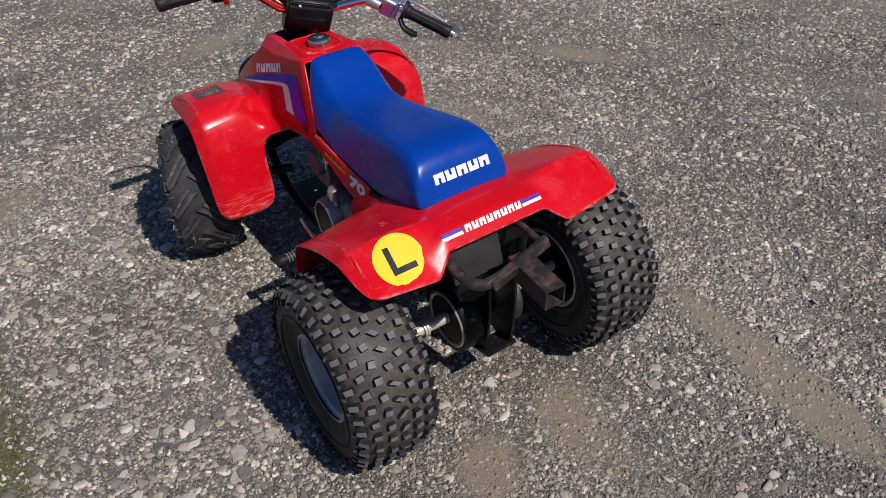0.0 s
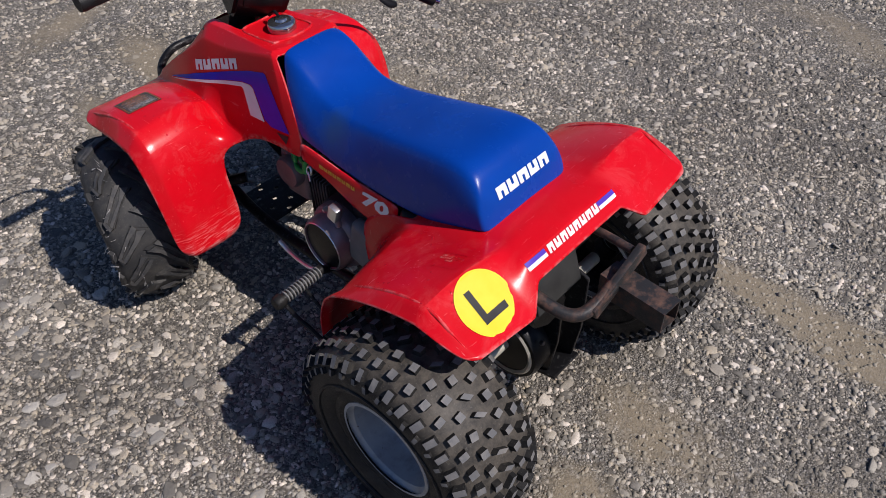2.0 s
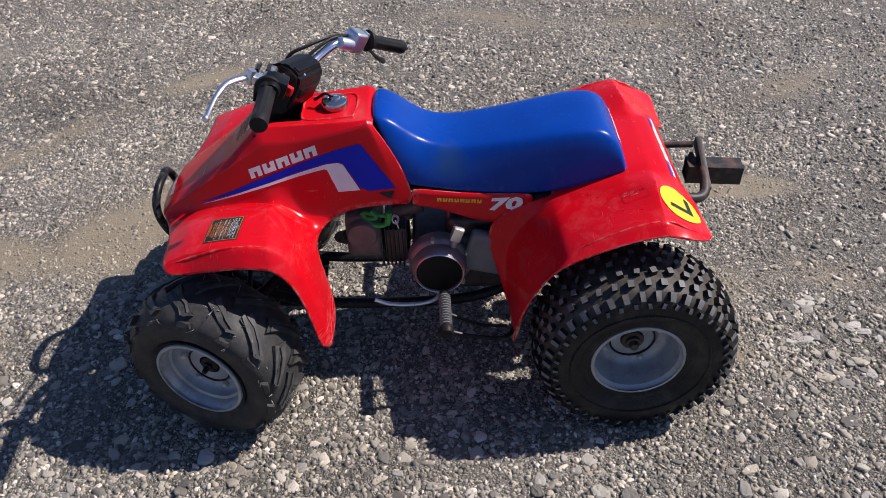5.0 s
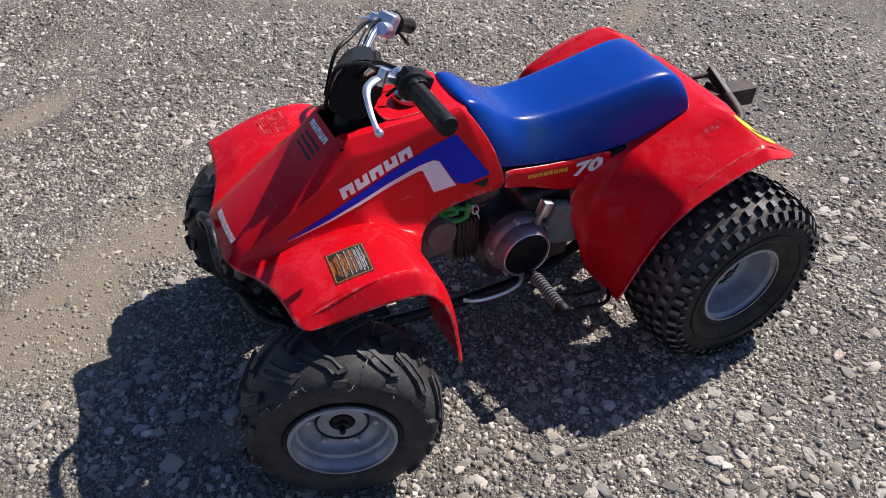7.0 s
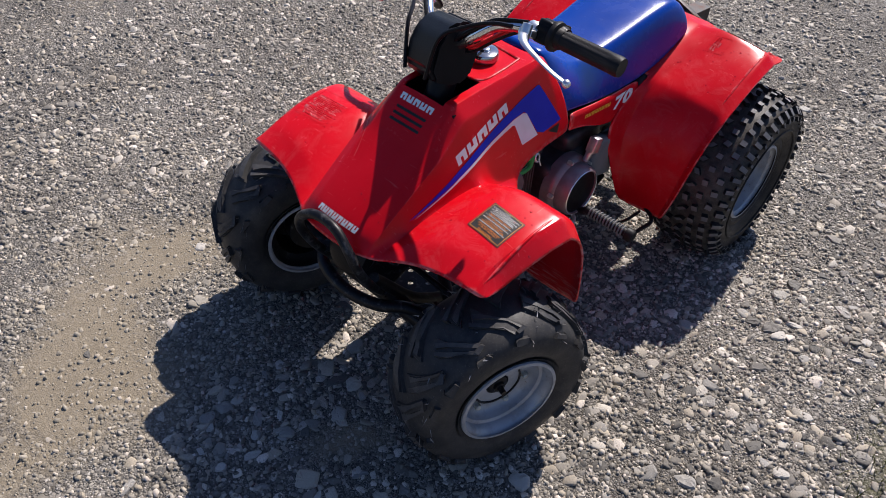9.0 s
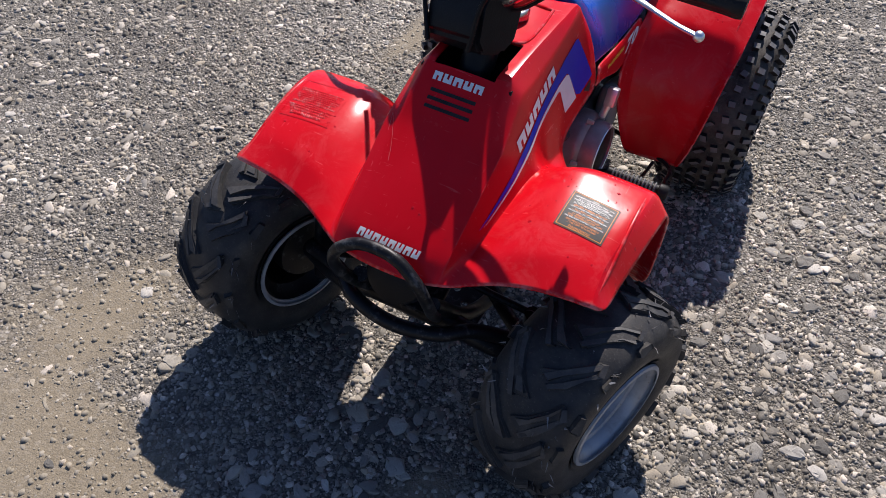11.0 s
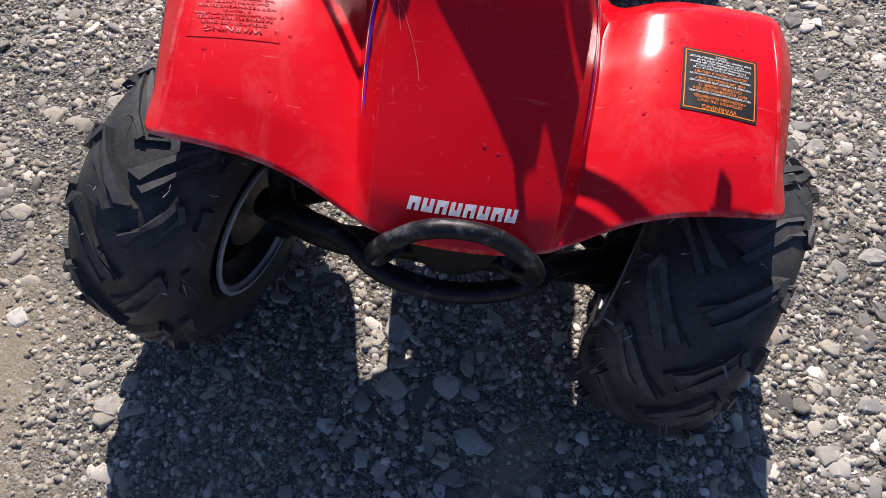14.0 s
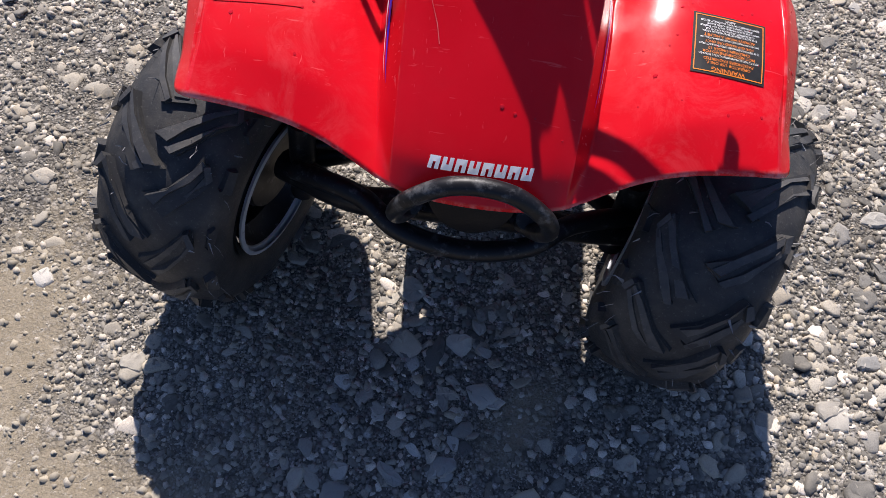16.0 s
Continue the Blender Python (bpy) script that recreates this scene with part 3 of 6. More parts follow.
def open_bonnet(ob, x0, x1, y0, y1):
    """Cuts the squarish hole through which the steering column comes up."""
    bm = bmesh.new()
    bm.from_mesh(ob.data)
    for co, no in (((x0, 0, 0), (1, 0, 0)), ((x1, 0, 0), (1, 0, 0)), ((0, y0, 0), (0, 1, 0)), ((0, y1, 0), (0, 1, 0))):
        near = [f for f in bm.faces if abs(f.calc_center_median().x) < 0.09 and y0 - 0.04 < f.calc_center_median().y < y1 + 0.03 and f.calc_center_median().z > 0.52]
        bmesh.ops.bisect_plane(bm, geom=near + list({e for f in near for e in f.edges}) + list({v for f in near for v in f.verts}), plane_co=co, plane_no=no, dist=1e-6)
    gone = [f for f in bm.faces if x0 < f.calc_center_median().x < x1 and y0 < f.calc_center_median().y < y1 and f.calc_center_median().z > 0.52]
    bmesh.ops.delete(bm, geom=gone, context="FACES")
    bm.to_mesh(ob.data)
    bm.free()


open_bonnet(front_body, -0.043, 0.048, 0.742, 0.834)
# added black box, standing in for the shade inside the opening
part("bonnet_lining", merge(block((0.150, 0.130, 0.004), Matrix.Translation((0, 0.775, 0.500)), 0.001, 1), block((0.004, 0.120, 0.060), Matrix.Translation((-0.066, 0.775, 0.530)), 0.001, 1), block((0.004, 0.120, 0.060), Matrix.Translation((0.066, 0.775, 0.530)), 0.001, 1)), BLACK, front_body, "added black box that keeps the bonnet opening dark")

REAR = [
    [(0, -0.004, 0.441), (0.06, -0.004, 0.441), (0.108, -0.004, 0.441), (0.146, -0.030, 0.412), (0.20, -0.028, 0.418), (0.262, -0.027, 0.427), (0.282, -0.016, 0.430)],
    [(0, 0.022, 0.468), (0.06, 0.022, 0.468), (0.108, 0.020, 0.466), (0.150, 0.010, 0.446), (0.20, 0.014, 0.447), (0.270, 0.020, 0.449), (0.290, 0.026, 0.444)],
    [(0, 0.060, 0.473), (0.06, 0.060, 0.473), (0.106, 0.060, 0.471), (0.148, 0.060, 0.480), (0.195, 0.067, 0.483), (0.273, 0.068, 0.472), (0.293, 0.066, 0.454)],
    [(0, 0.120, 0.473), (0.06, 0.120, 0.470), (0.104, 0.120, 0.464), (0.145, 0.120, 0.462), (0.19, 0.120, 0.464), (0.275, 0.120, 0.462), (0.296, 0.122, 0.449)],
    [(0, 0.190, 0.455), (0.06, 0.190, 0.450), (0.105, 0.190, 0.440), (0.135, 0.190, 0.432), (0.185, 0.190, 0.436), (0.276, 0.195, 0.428), (0.296, 0.202, 0.420)],
    [(0, 0.250, 0.430), (0.06, 0.250, 0.428), (0.106, 0.252, 0.420), (0.125, 0.248, 0.412), (0.18, 0.244, 0.413), (0.276, 0.240, 0.399), (0.294, 0.252, 0.391)],
    [None, None, (0.107, 0.308, 0.402), (0.118, 0.292, 0.380), (0.175, 0.279, 0.380), (0.272, 0.272, 0.362), (0.287, 0.286, 0.355)],
    [None, None, (0.108, 0.395, 0.355), (0.122, 0.345, 0.310), (0.17, 0.315, 0.300), (0.266, 0.307, 0.290), (0.279, 0.320, 0.276)],
    [None, None, (0.120, 0.362, 0.250), (0.137, 0.342, 0.232), (0.18, 0.328, 0.225), (0.259, 0.322, 0.220), (0.270, 0.333, 0.212)],
    [None, None, (0.140, 0.338, 0.158), (0.155, 0.336, 0.154), (0.19, 0.335, 0.154), (0.248, 0.333, 0.157), (0.258, 0.342, 0.162)],
]
rear_body = shell("rear_bodywork", cage(REAR, ((1, 0.35), (2, 0.8), (5, 0.5)), ((2, 0.6), (3, 0.5), (5, 0.8)), flip=True), RED, bike, 0.0038, 3,
                  "red plastic rear mudguards with a flat tail deck")

# strips of bodywork under the seat
for side in (-1, 1):
    rows = []
    for y, top, low in ((0.290, 0.424, 0.345), (0.350, 0.424, 0.352), (0.400, 0.428, 0.360), (0.440, 0.432, 0.378), (0.480, 0.438, 0.396), (0.532, 0.447, 0.407)):
        rows.append([(side * 0.101, y, top), (side * 0.1065, y, top - 0.008), (side * 0.1065, y, (top + low) / 2), (side * 0.1065, y, low + 0.004), (side * 0.104, y, low)])
    bm = cage(rows, mirror=False)
    bmesh.ops.recalc_face_normals(bm, faces=bm.faces)
    side_panel = shell("side_panel", bm, RED, bike, 0.003, 2)
    if side < 0:
        panel_left = side_panel

# seat
SEATS = [
    # bottom (y, z), top (y, z), half width at the bottom, half width at the top
    ((0.540, 0.447), (0.606, 0.574), 0.100, 0.060),
    ((0.530, 0.444), (0.599, 0.591), 0.101, 0.066),
    ((0.504, 0.440), (0.564, 0.581), 0.102, 0.064),
    ((0.470, 0.434), (0.522, 0.542), 0.102, 0.062),
    ((0.430, 0.428), (0.470, 0.517), 0.103, 0.068),
    ((0.360, 0.420), (0.385, 0.525), 0.104, 0.075),
    ((0.270, 0.416), (0.285, 0.541), 0.105, 0.082),
    ((0.200, 0.428), (0.210, 0.555), 0.106, 0.087),
    ((0.140, 0.452), (0.158, 0.556), 0.106, 0.087),
    ((0.108, 0.463), (0.130, 0.538), 0.104, 0.086),
    ((0.098, 0.466), (0.110, 0.500), 0.100, 0.090),
]


def seat_cage():
    bm = bmesh.new()
    rings = []
    for (yb, zb), (yt, zt), wb, wt in SEATS:
        def at(x, f, drop=0.0):
            return (x, yb + (yt - yb) * f, zb + (zt - zb) * f - drop)
        half = [at(0, 0), at(wb * 0.6, 0), at(wb - 0.004, 0), at(wb, 0.07), at((wb + wt) / 2 + 0.007, 0.5), at(wt + 0.003, 0.93), at(wt * 0.84, 1.0, 0.001), at(wt * 0.35, 1.0), at(0, 1.0)]
        ring = half + [(-x, y, z) for x, y, z in half[-2:0:-1]]
        rings.append([bm.verts.new((x + 0.003, y, z)) for x, y, z in ring])
    n = len(rings[0])
    for r, s in zip(rings, rings[1:]):
        for k in range(n):
            bm.faces.new((r[k], r[(k + 1) % n], s[(k + 1) % n], s[k]))
    for ring in (rings[0][::-1], rings[-1]):
        half = n // 2
        for k in range(half - 0):
            a, b, c, d = ring[k], ring[k + 1], ring[(n - k - 1) % n], ring[(n - k) % n]
            q = []
            for v in (a, b, c, d):
                if v not in q:
                    q.append(v)
            if len(q) > 2:
                bm.faces.new(q)
    bmesh.ops.recalc_face_normals(bm, faces=bm.faces)
    return bm


seat = shell("seat", seat_cage(), SEAT, bike, 0, 3, "royal blue vinyl saddle with a raised tail")


# ---- wheels
def tyre_point(theta, s, h, wide, R, rc):
    """A place on a tyre about the x axis: theta round it, s (radians) across it from the crown, h above the surface."""
    c, d = math.cos(s), math.sin(s)
    pw = 0.72
    x = wide * math.copysign(abs(d) ** pw, d)
    r = rc + (R - rc) * math.copysign(abs(c) ** pw, c)
    nx, nr = d, c
    x, r = x + nx * h, r + nr * h
    return Vector((x, r * math.cos(theta), r * math.sin(theta)))


def across_to_s(f):
    """The angle s at which a tyre reaches the share f of its half width."""
    return math.copysign(math.asin(min(abs(f), 1.0) ** (1 / 0.72)), f)


def lug(bm, path, half, h, wide, R, rc, taper=0.8, top=0):
    """A raised bar on the tread along path of (theta, s), of the half width given in metres."""
    rows = []
    for i, (th, s) in enumerate(path):
        a, b = path[max(i - 1, 0)], path[min(i + 1, len(path) - 1)]
        dt, ds = (b[0] - a[0]) * R, (b[1] - a[1]) * wide
        ln = math.hypot(dt, ds) or 1
        pt, ps = -ds / ln / R, dt / ln / wide
        row = []
        for k, hh in ((-1, -0.003), (-taper, h), (taper, h), (1, -0.003)):
            row.append(bm.verts.new(tyre_point(th + k * half * pt, s + k * half * ps, hh, wide, R, rc)))
        rows.append(row)
    for r, q in zip(rows, rows[1:]):
        for k in range(3):
            f = bm.faces.new((r[k], r[k + 1], q[k + 1], q[k]))
            if k == 1:
                f.material_index = top
    bm.faces.new(rows[0][::-1])
    bm.faces.new(rows[-1])


def tyre(front, wide, R, rc, rng):
    bm = bmesh.new()
    sides = 72
    ss = [radians(a) for a in (-150, -128, -108, -90, -72, -56, -40, -25, -12, 0, 12, 25, 40, 56, 72, 90, 108, 128, 150)]
    rings = []
    for k in range(sides):
        th = k * math.tau / sides
        ring = [bm.verts.new((-0.066, 0.090 * math.cos(th), 0.090 * math.sin(th))), bm.verts.new((-0.073, 0.100 * math.cos(th), 0.100 * math.sin(th)))]
        for s in ss[1:-1]:
            ring.append(bm.verts.new(tyre_point(th, s, 0, wide, R, rc)))
        ring += [bm.verts.new((0.073, 0.100 * math.cos(th), 0.100 * math.sin(th))), bm.verts.new((0.066, 0.090 * math.cos(th), 0.090 * math.sin(th)))]
        rings.append(ring)
    for k in range(sides):
        r, q = rings[k], rings[(k + 1) % sides]
        for j in range(len(r) - 1):
            bm.faces.new((r[j], r[j + 1], q[j + 1], q[j]))
    bmesh.ops.recalc_face_normals(bm, faces=bm.faces)
    tread = bmesh.new()
    if front:
        # slanted, grooved bars in two rows, and a square paddle on the shoulder beside each
        n = 14
        for k in range(n):
            for side in (-1, 1):
                th = (k + (0.5 if side > 0 else 0.0)) * math.tau / n + rng.uniform(-0.035, 0.035)
                s0, s1, run = 0.05 + rng.uniform(-0.02, 0.05), 0.66 + rng.uniform(-0.05, 0.04), 0.36 + rng.uniform(-0.05, 0.05)
                ends = ((th, s0), (th + run * 0.30, s0 + 0.16), (th + run * 0.68, s0 + 0.38), (th + run, s1))
                lug(tread, [(a, side * c) for a, c in ends], 0.0120, 0.0052, wide, R, rc, 0.88)
                for o, top in ((-1, 0.0086), (1, 0.0074)):
                    cut = rng.uniform(-0.03, 0.02)
                    rib = [(a - o * 0.028 + (cut if i in (0, 3) else 0.0), side * (c + o * 0.065 * (1 if i else 0.6))) for i, (a, c) in enumerate(ends)]
                    lug(tread, rib, 0.0050, top + rng.uniform(-0.003, 0.001), wide, R, rc, 0.66, 1)
                lug(tread, [(th + run + 0.045, side * (s1 - 0.05)), (th + run - 0.045, side * (s1 + 0.06))], 0.0045, 0.0100, wide, R, rc, 0.75, 1)
                p = th + run - 0.01 + rng.uniform(-0.02, 0.02)
                lug(tread, [(p - 0.085, side * 1.08), (p - 0.07, side * 1.09), (p + 0.07, side * 1.09), (p + 0.085, side * 1.08)], 0.0105, 0.0075 + rng.uniform(-0.003, 0.001), wide, R, rc, 0.70)
    else:
        # rows of square knobs, each row half a step on from the last
        n = 40
        rows = (-0.99, -0.85, -0.59, -0.30, 0.0, 0.30, 0.59, 0.85, 0.99)
        for j, f in enumerate(rows):
            for k in range(n):
                th = (k + (0.5 if j % 2 else 0.0)) * math.tau / n + rng.uniform(-0.008, 0.008)
                half = 0.0071 if abs(f) < 0.9 else 0.0052
                lo, hi = across_to_s(f - 0.070 if abs(f) < 0.9 else f * 0.960), across_to_s(f + 0.070 if abs(f) < 0.9 else f * 0.997)
                sk = rng.uniform(-0.008, 0.008)
                path = [(th + sk * (2 * q - 1), lo + (hi - lo) * q) for q in (0.0, 0.16, 0.84, 1.0)]
                lug(tread, path, half * rng.uniform(0.88, 1.10), (0.0112 if abs(f) < 0.9 else 0.0064) + rng.uniform(-0.0030, 0.0006), wide, R, rc, 0.76, 1)
    bmesh.ops.recalc_face_normals(tread, faces=tread.faces)
    if front:      # torn and worn edges
        for v in tread.verts:
            v.co += Vector((rng.gauss(0, 0.0012), rng.gauss(0, 0.0012), rng.gauss(0, 0.0012)))
    return bm, tread


def rim(outer, scale, plate):
    """A pressed steel wheel about x, dished to the depth of its plate; outer is the side on which its face shows."""
    p = plate
    face = [(0.0938, 0.0835), (0.094, 0.084), (0.100, 0.083), (0.101, 0.079), (0.097, 0.075), (0.090, 0.068), (0.088, 0.055), (0.082, p + 0.018), (0.079, p + 0.006), (0.073, p - 0.002),
            (0.058, p - 0.006), (0.050, p - 0.002), (0.047, p + 0.002), (0.024, p + 0.002)]
    back = [(0.024, p - 0.004), (0.070, p - 0.014), (0.072, -0.05), (0.086, -0.062), (0.090, -0.076)]
    lip = [(0.090, -0.076), (0.091, -0.079), (0.100, -0.080), (0.101, -0.084), (0.095, -0.085)]
    m = Matrix.Rotation(radians(90 if outer > 0 else -90), 4, "Y") @ Matrix.Diagonal((0.925, 0.925, scale, 1))
    return spin(face, m, 48), spin(back, m, 48), spin(lip, m, 48)


def wheel(at, turn, outer, front, seed, foot):
    """One wheel with tyre, rim, hub and nuts; the tyre is pressed flat where it stands."""
    rng = random.Random(seed)
    R, wide, rc = (0.171, 0.077, 0.127) if front else (0.193, 0.084, 0.145)
    m = Matrix.Translation(at) @ Matrix.Rotation(turn, 4, "Z")
    w = new("front_wheel" if front else "rear_wheel")
    w.parent = bike
    bm, tread = tyre(front, wide, R, rc, rng)
    roll = Matrix.Rotation(rng.uniform(0, 1), 4, "X")
    across = m.to_3x3() @ Vector((1, 0, 0))
    for b in (bm, tread):
        b.transform(m @ roll)
        for v in b.verts:
            if v.co.z < foot + 0.03:
                deep = foot + 0.03 - v.co.z
                side = (v.co - Vector(at)).dot(across)
                if v.co.z < foot:
                    v.co.z = foot + (v.co.z - foot) * 0.12
                v.co += across * (side / 0.1) * deep * 0.18
    t = part("tyre", bm, TYRE_F if front else TYRE_R, w, "worn black rubber tyre with chevron lugs" if front else "dusty black rubber tyre with square knobs")
    grime = t.data.attributes.new("grime", "FLOAT", "POINT")      # dried silt on the crown, clean sidewalls
    hub = Vector(at)
    reach = [((v.co - hub) - across * (v.co - hub).dot(across)).length for v in t.data.vertices]
    grime.data.foreach_set("value", [min(1.0, max(0.0, (r / R - 0.86) / 0.08)) for r in reach])
    tr = part("tread", tread, TYRE_F if front else TYRE_R, w, "torn chevron tread bars" if front else "square tread knobs with tops coloured grey for scuffs and sunlight")
    tr.data.materials.append(LUG_TOP if front else TYRE_TOP)
    tagged(tr, kind="stuff")
    if front:
        # loose torn slivers on the bar edges, and thin moulding hairs
        shreds = bmesh.new()
        for k in range(46):
            th, s = rng.uniform(0, math.tau), rng.choice((-1, 1)) * rng.uniform(0.25, 1.35)
            a = tyre_point(th, s, 0.007, wide, R, rc)
            b = tyre_point(th + rng.uniform(-0.07, 0.07), s + rng.uniform(-0.14, 0.14), rng.uniform(0.009, 0.019), wide, R, rc)
            c = tyre_point(th + rng.uniform(0.008, 0.024), s + rng.uniform(-0.03, 0.03), 0.006, wide, R, rc)
            d = tyre_point(th + 0.006, s + 0.014, 0.004, wide, R, rc)
            v = [shreds.verts.new(q) for q in (a, b, c, d)]
            for f in ((0, 1, 2), (0, 3, 1), (1, 3, 2)):
                shreds.faces.new([v[i] for i in f])
        for k in range(90):
            th, s = rng.uniform(0, math.tau), rng.choice((-1, 1)) * rng.choice((0.3, 0.72, 0.95, 1.25)) + rng.uniform(-0.06, 0.06)
            ln, bend = rng.uniform(0.007, 0.016), rng.uniform(-0.06, 0.06)
            rows = []
            for q in (0.0, 0.5, 1.0):
                w0 = 0.0007 * (1.0 - 0.6 * q)
                rows.append([shreds.verts.new(tyre_point(th + bend * q * q + o * w0 / R, s + bend * q * 0.8 + u * w0 / wide, ln * q + (0.0006 if u else 0), wide, R, rc)) for o, u in ((-1, 0), (1, 0), (0, 1))])
            for r0, r1 in zip(rows, rows[1:]):
                for i in range(3):
                    shreds.faces.new((r0[i], r0[(i + 1) % 3], r1[(i + 1) % 3], r1[i]))
        shreds.transform(m @ roll)
        bmesh.ops.delete(shreds, geom=[v for v in shreds.verts if v.co.z < foot + 0.02], context="VERTS")
        tagged(part("torn_rubber", shreds, SHRED, w, "torn pale slivers of rubber, grey partly for caught sun", smooth=False), kind="stuff")
    else:
        # moulded ring at the edge of the sidewall
        for o in (-1, 1):
            ring = []
            for k in range(64):
                q = m @ tyre_point(k * math.tau / 64, o * radians(96), 0.0, wide, R, rc)
                q.z = max(q.z, foot)
                ring.append(q)
            bead = tube(ring + ring[:1], 0.0026, 6, curved=False, caps=False)
            part("sidewall_bead", bead, TYRE_R, w)
    plate = 0.034 if front else 0.008
    face, back, lip = rim(outer, 0.90 if front else 0.84, plate)
    for b in (face, back, lip):
        b.transform(m)
    part("rim", merge(face, lip), RIM, w, "grey painted pressed steel wheel")
    part("rim_back", back, BLACKSTEEL, w, "black inner side of the wheel")
    ax = Matrix.Rotation(radians(90 if outer > 0 else -90), 4, "Y") @ Matrix.Translation((0, 0, plate * 0.9))
    if front:
        hub = spin([(0, 0.024), (0.005, 0.024), (0.006, 0.012), (0.010, 0.011), (0.011, 0.006), (0.015, 0.005), (0.019, 0.003), (0.021, -0.002), (0.021, -0.05)], m @ ax, 20)
    else:
        hub = spin([(0, 0.026), (0.008, 0.026), (0.010, 0.016), (0.015, 0.015), (0.015, 0.008), (0.022, 0.007), (0.024, 0.004), (0.026, -0.03)], m @ ax, 20)
    part("hub", hub, BLACKSTEEL if front else CASE, w)
    part("hub_ring", spin([(0.043, 0.001), (0.043, 0.0040), (0.0465, 0.0040), (0.0475, -0.002)], m @ ax, 36), BLACKSTEEL, w)
    for k in range(6 if front else 4):
        a = k * math.tau / (6 if front else 4) + 0.4
        nut = spin([(0, 0.006), (0.004, 0.006), (0.006, 0.004), (0.006, -0.006)], m @ ax @ Matrix.Translation((0.058 * math.cos(a), 0.058 * math.sin(a), 0.0)), 6)
        part("wheel_nut", nut, ZINC, w)
    return w


STEER = radians(-19)
wheel((-0.279, 0.940, 0.180), STEER, -1, True, 1, 0.006)
wheel((0.292, 0.902, 0.158), STEER, 1, True, 2, -0.018)
wheel((-0.283, 0.100, 0.190), 0.0, -1, False, 3, 0.006)
wheel((0.278, 0.100, 0.184), 0.0, 1, False, 4, -0.017)


# ---- handlebar, turned to the right about a raked stem
RAKE, LOCK, TIP = radians(26), radians(-21.5), radians(2.7)
STEM = Vector((0.003, 0.715, 0.683))
BAR = bike.matrix_basis.inverted() @ Matrix.Translation(STEM) @ Matrix.Rotation(TIP, 4, "Y") @ Matrix.Rotation(RAKE, 4, "X") @ Matrix.Rotation(LOCK, 4, "Z")


def barred(bm):
    bm.transform(BAR)
    return bm


handlebar = new("handlebar")
handlebar.parent = bike
HALF = [(0, 0.024, -0.055), (0.045, 0.023, -0.050), (0.088, 0.020, -0.027), (0.130, 0.010, 0.000), (0.180, -0.010, 0.010), (0.225, -0.031, 0.011), (0.325, -0.077, 0.0)]
BARLINE = [(-x, y, z) for x, y, z in HALF[:0:-1]] + HALF
part("bar_tube", barred(tube(BARLINE, 0.0095, 14, 8)), CHROME, handlebar, "bent chrome handlebar tube")


def grip_sleeve(length, m):
    """A grip with shallow slots along it and a closed, slightly wider end."""
    bm = bmesh.new()
    rings = []
    for h, r, slot in ((0.003, 0.0146, 0), (0.010, 0.0146, 0), (0.012, 0.0146, 1), (length - 0.018, 0.0148, 1), (length - 0.016, 0.0148, 0), (length - 0.003, 0.0154, 0), (length + 0.003, 0.0140, 0)):
        rings.append([bm.verts.new(m @ Vector(((r - (0.0014 if slot and k % 4 < 2 else 0)) * math.cos(k * math.tau / 32), (r - (0.0014 if slot and k % 4 < 2 else 0)) * math.sin(k * math.tau / 32), h))) for k in range(32)])
    for r0, r1 in zip(rings, rings[1:]):
        for k in range(32):
            bm.faces.new((r0[k], r0[(k + 1) % 32], r1[(k + 1) % 32], r1[k]))
    bm.faces.new(rings[-1])
    return bm


for side in (-1, 1):
    reach = 0.0 if side < 0 else 0.011
    a, b = Vector((side * (0.222 - reach), -0.030 + reach * 0.45, 0.011)), Vector((side * (0.325 - reach), -0.077 + reach * 0.45, 0.0))
    d = (b - a).normalized()
    m = axis_pose(a, d)
    L = (b - a).length
    part("grip", barred(merge(spin([(0.0098, -0.004), (0.0225, -0.004), (0.0235, -0.001), (0.0225, 0.003), (0.0165, 0.005), (0.0160, 0.012), (0.0148, 0.014)], m, 24), grip_sleeve(L, m))), GRIP, handlebar, "black rubber grip with lengthwise slots")
    # control housing and lever
    box_at = Vector((side * 0.202, -0.026, 0.012)) if side < 0 else Vector((side * 0.176, -0.011, 0.010))
    m = axis_pose(box_at, d)
    if side < 0:
        part("switch_housing", barred(merge(block((0.030, 0.036, 0.026), m, 0.006, 3), block((0.040, 0.032, 0.030), Matrix.Translation((-0.203, -0.036, 0.016)) @ Matrix.Rotation(radians(24), 4, "Z"), 0.004, 2), spin([(0, 0.022), (0.014, 0.022), (0.016, 0.016), (0.016, -0.02), (0, -0.02)], m @ Matrix.Translation((0, 0.004, 0.012)), 18))), BLACK, handlebar)
        part("stop_switch", barred(block((0.012, 0.014, 0.016), Matrix.Translation((side * 0.188, -0.052, 0.010)), 0.003)), REDSWITCH, handlebar, "red engine stop switch")
    else:
        part("throttle_housing", barred(merge(block((0.036, 0.046, 0.036), m, 0.007, 3), block((0.022, 0.050, 0.010), m @ Matrix.Translation((0.0, 0.0, 0.020)), 0.004), spin([(0, -0.050), (0.011, -0.050), (0.013, -0.046), (0.013, -0.018)], m @ Matrix.Translation((-0.010, -0.006, 0)), 18))), ALLOY, handlebar, "cast alloy throttle housing")
        part("thumb_throttle", barred(tube([(0.200, -0.040, 0.000), (0.208, -0.058, -0.010), (0.228, -0.066, -0.018), (0.242, -0.066, -0.020)], [0.006, 0.007, 0.009, 0.006], 10, 5, flat=0.5)), BLACK, handlebar)
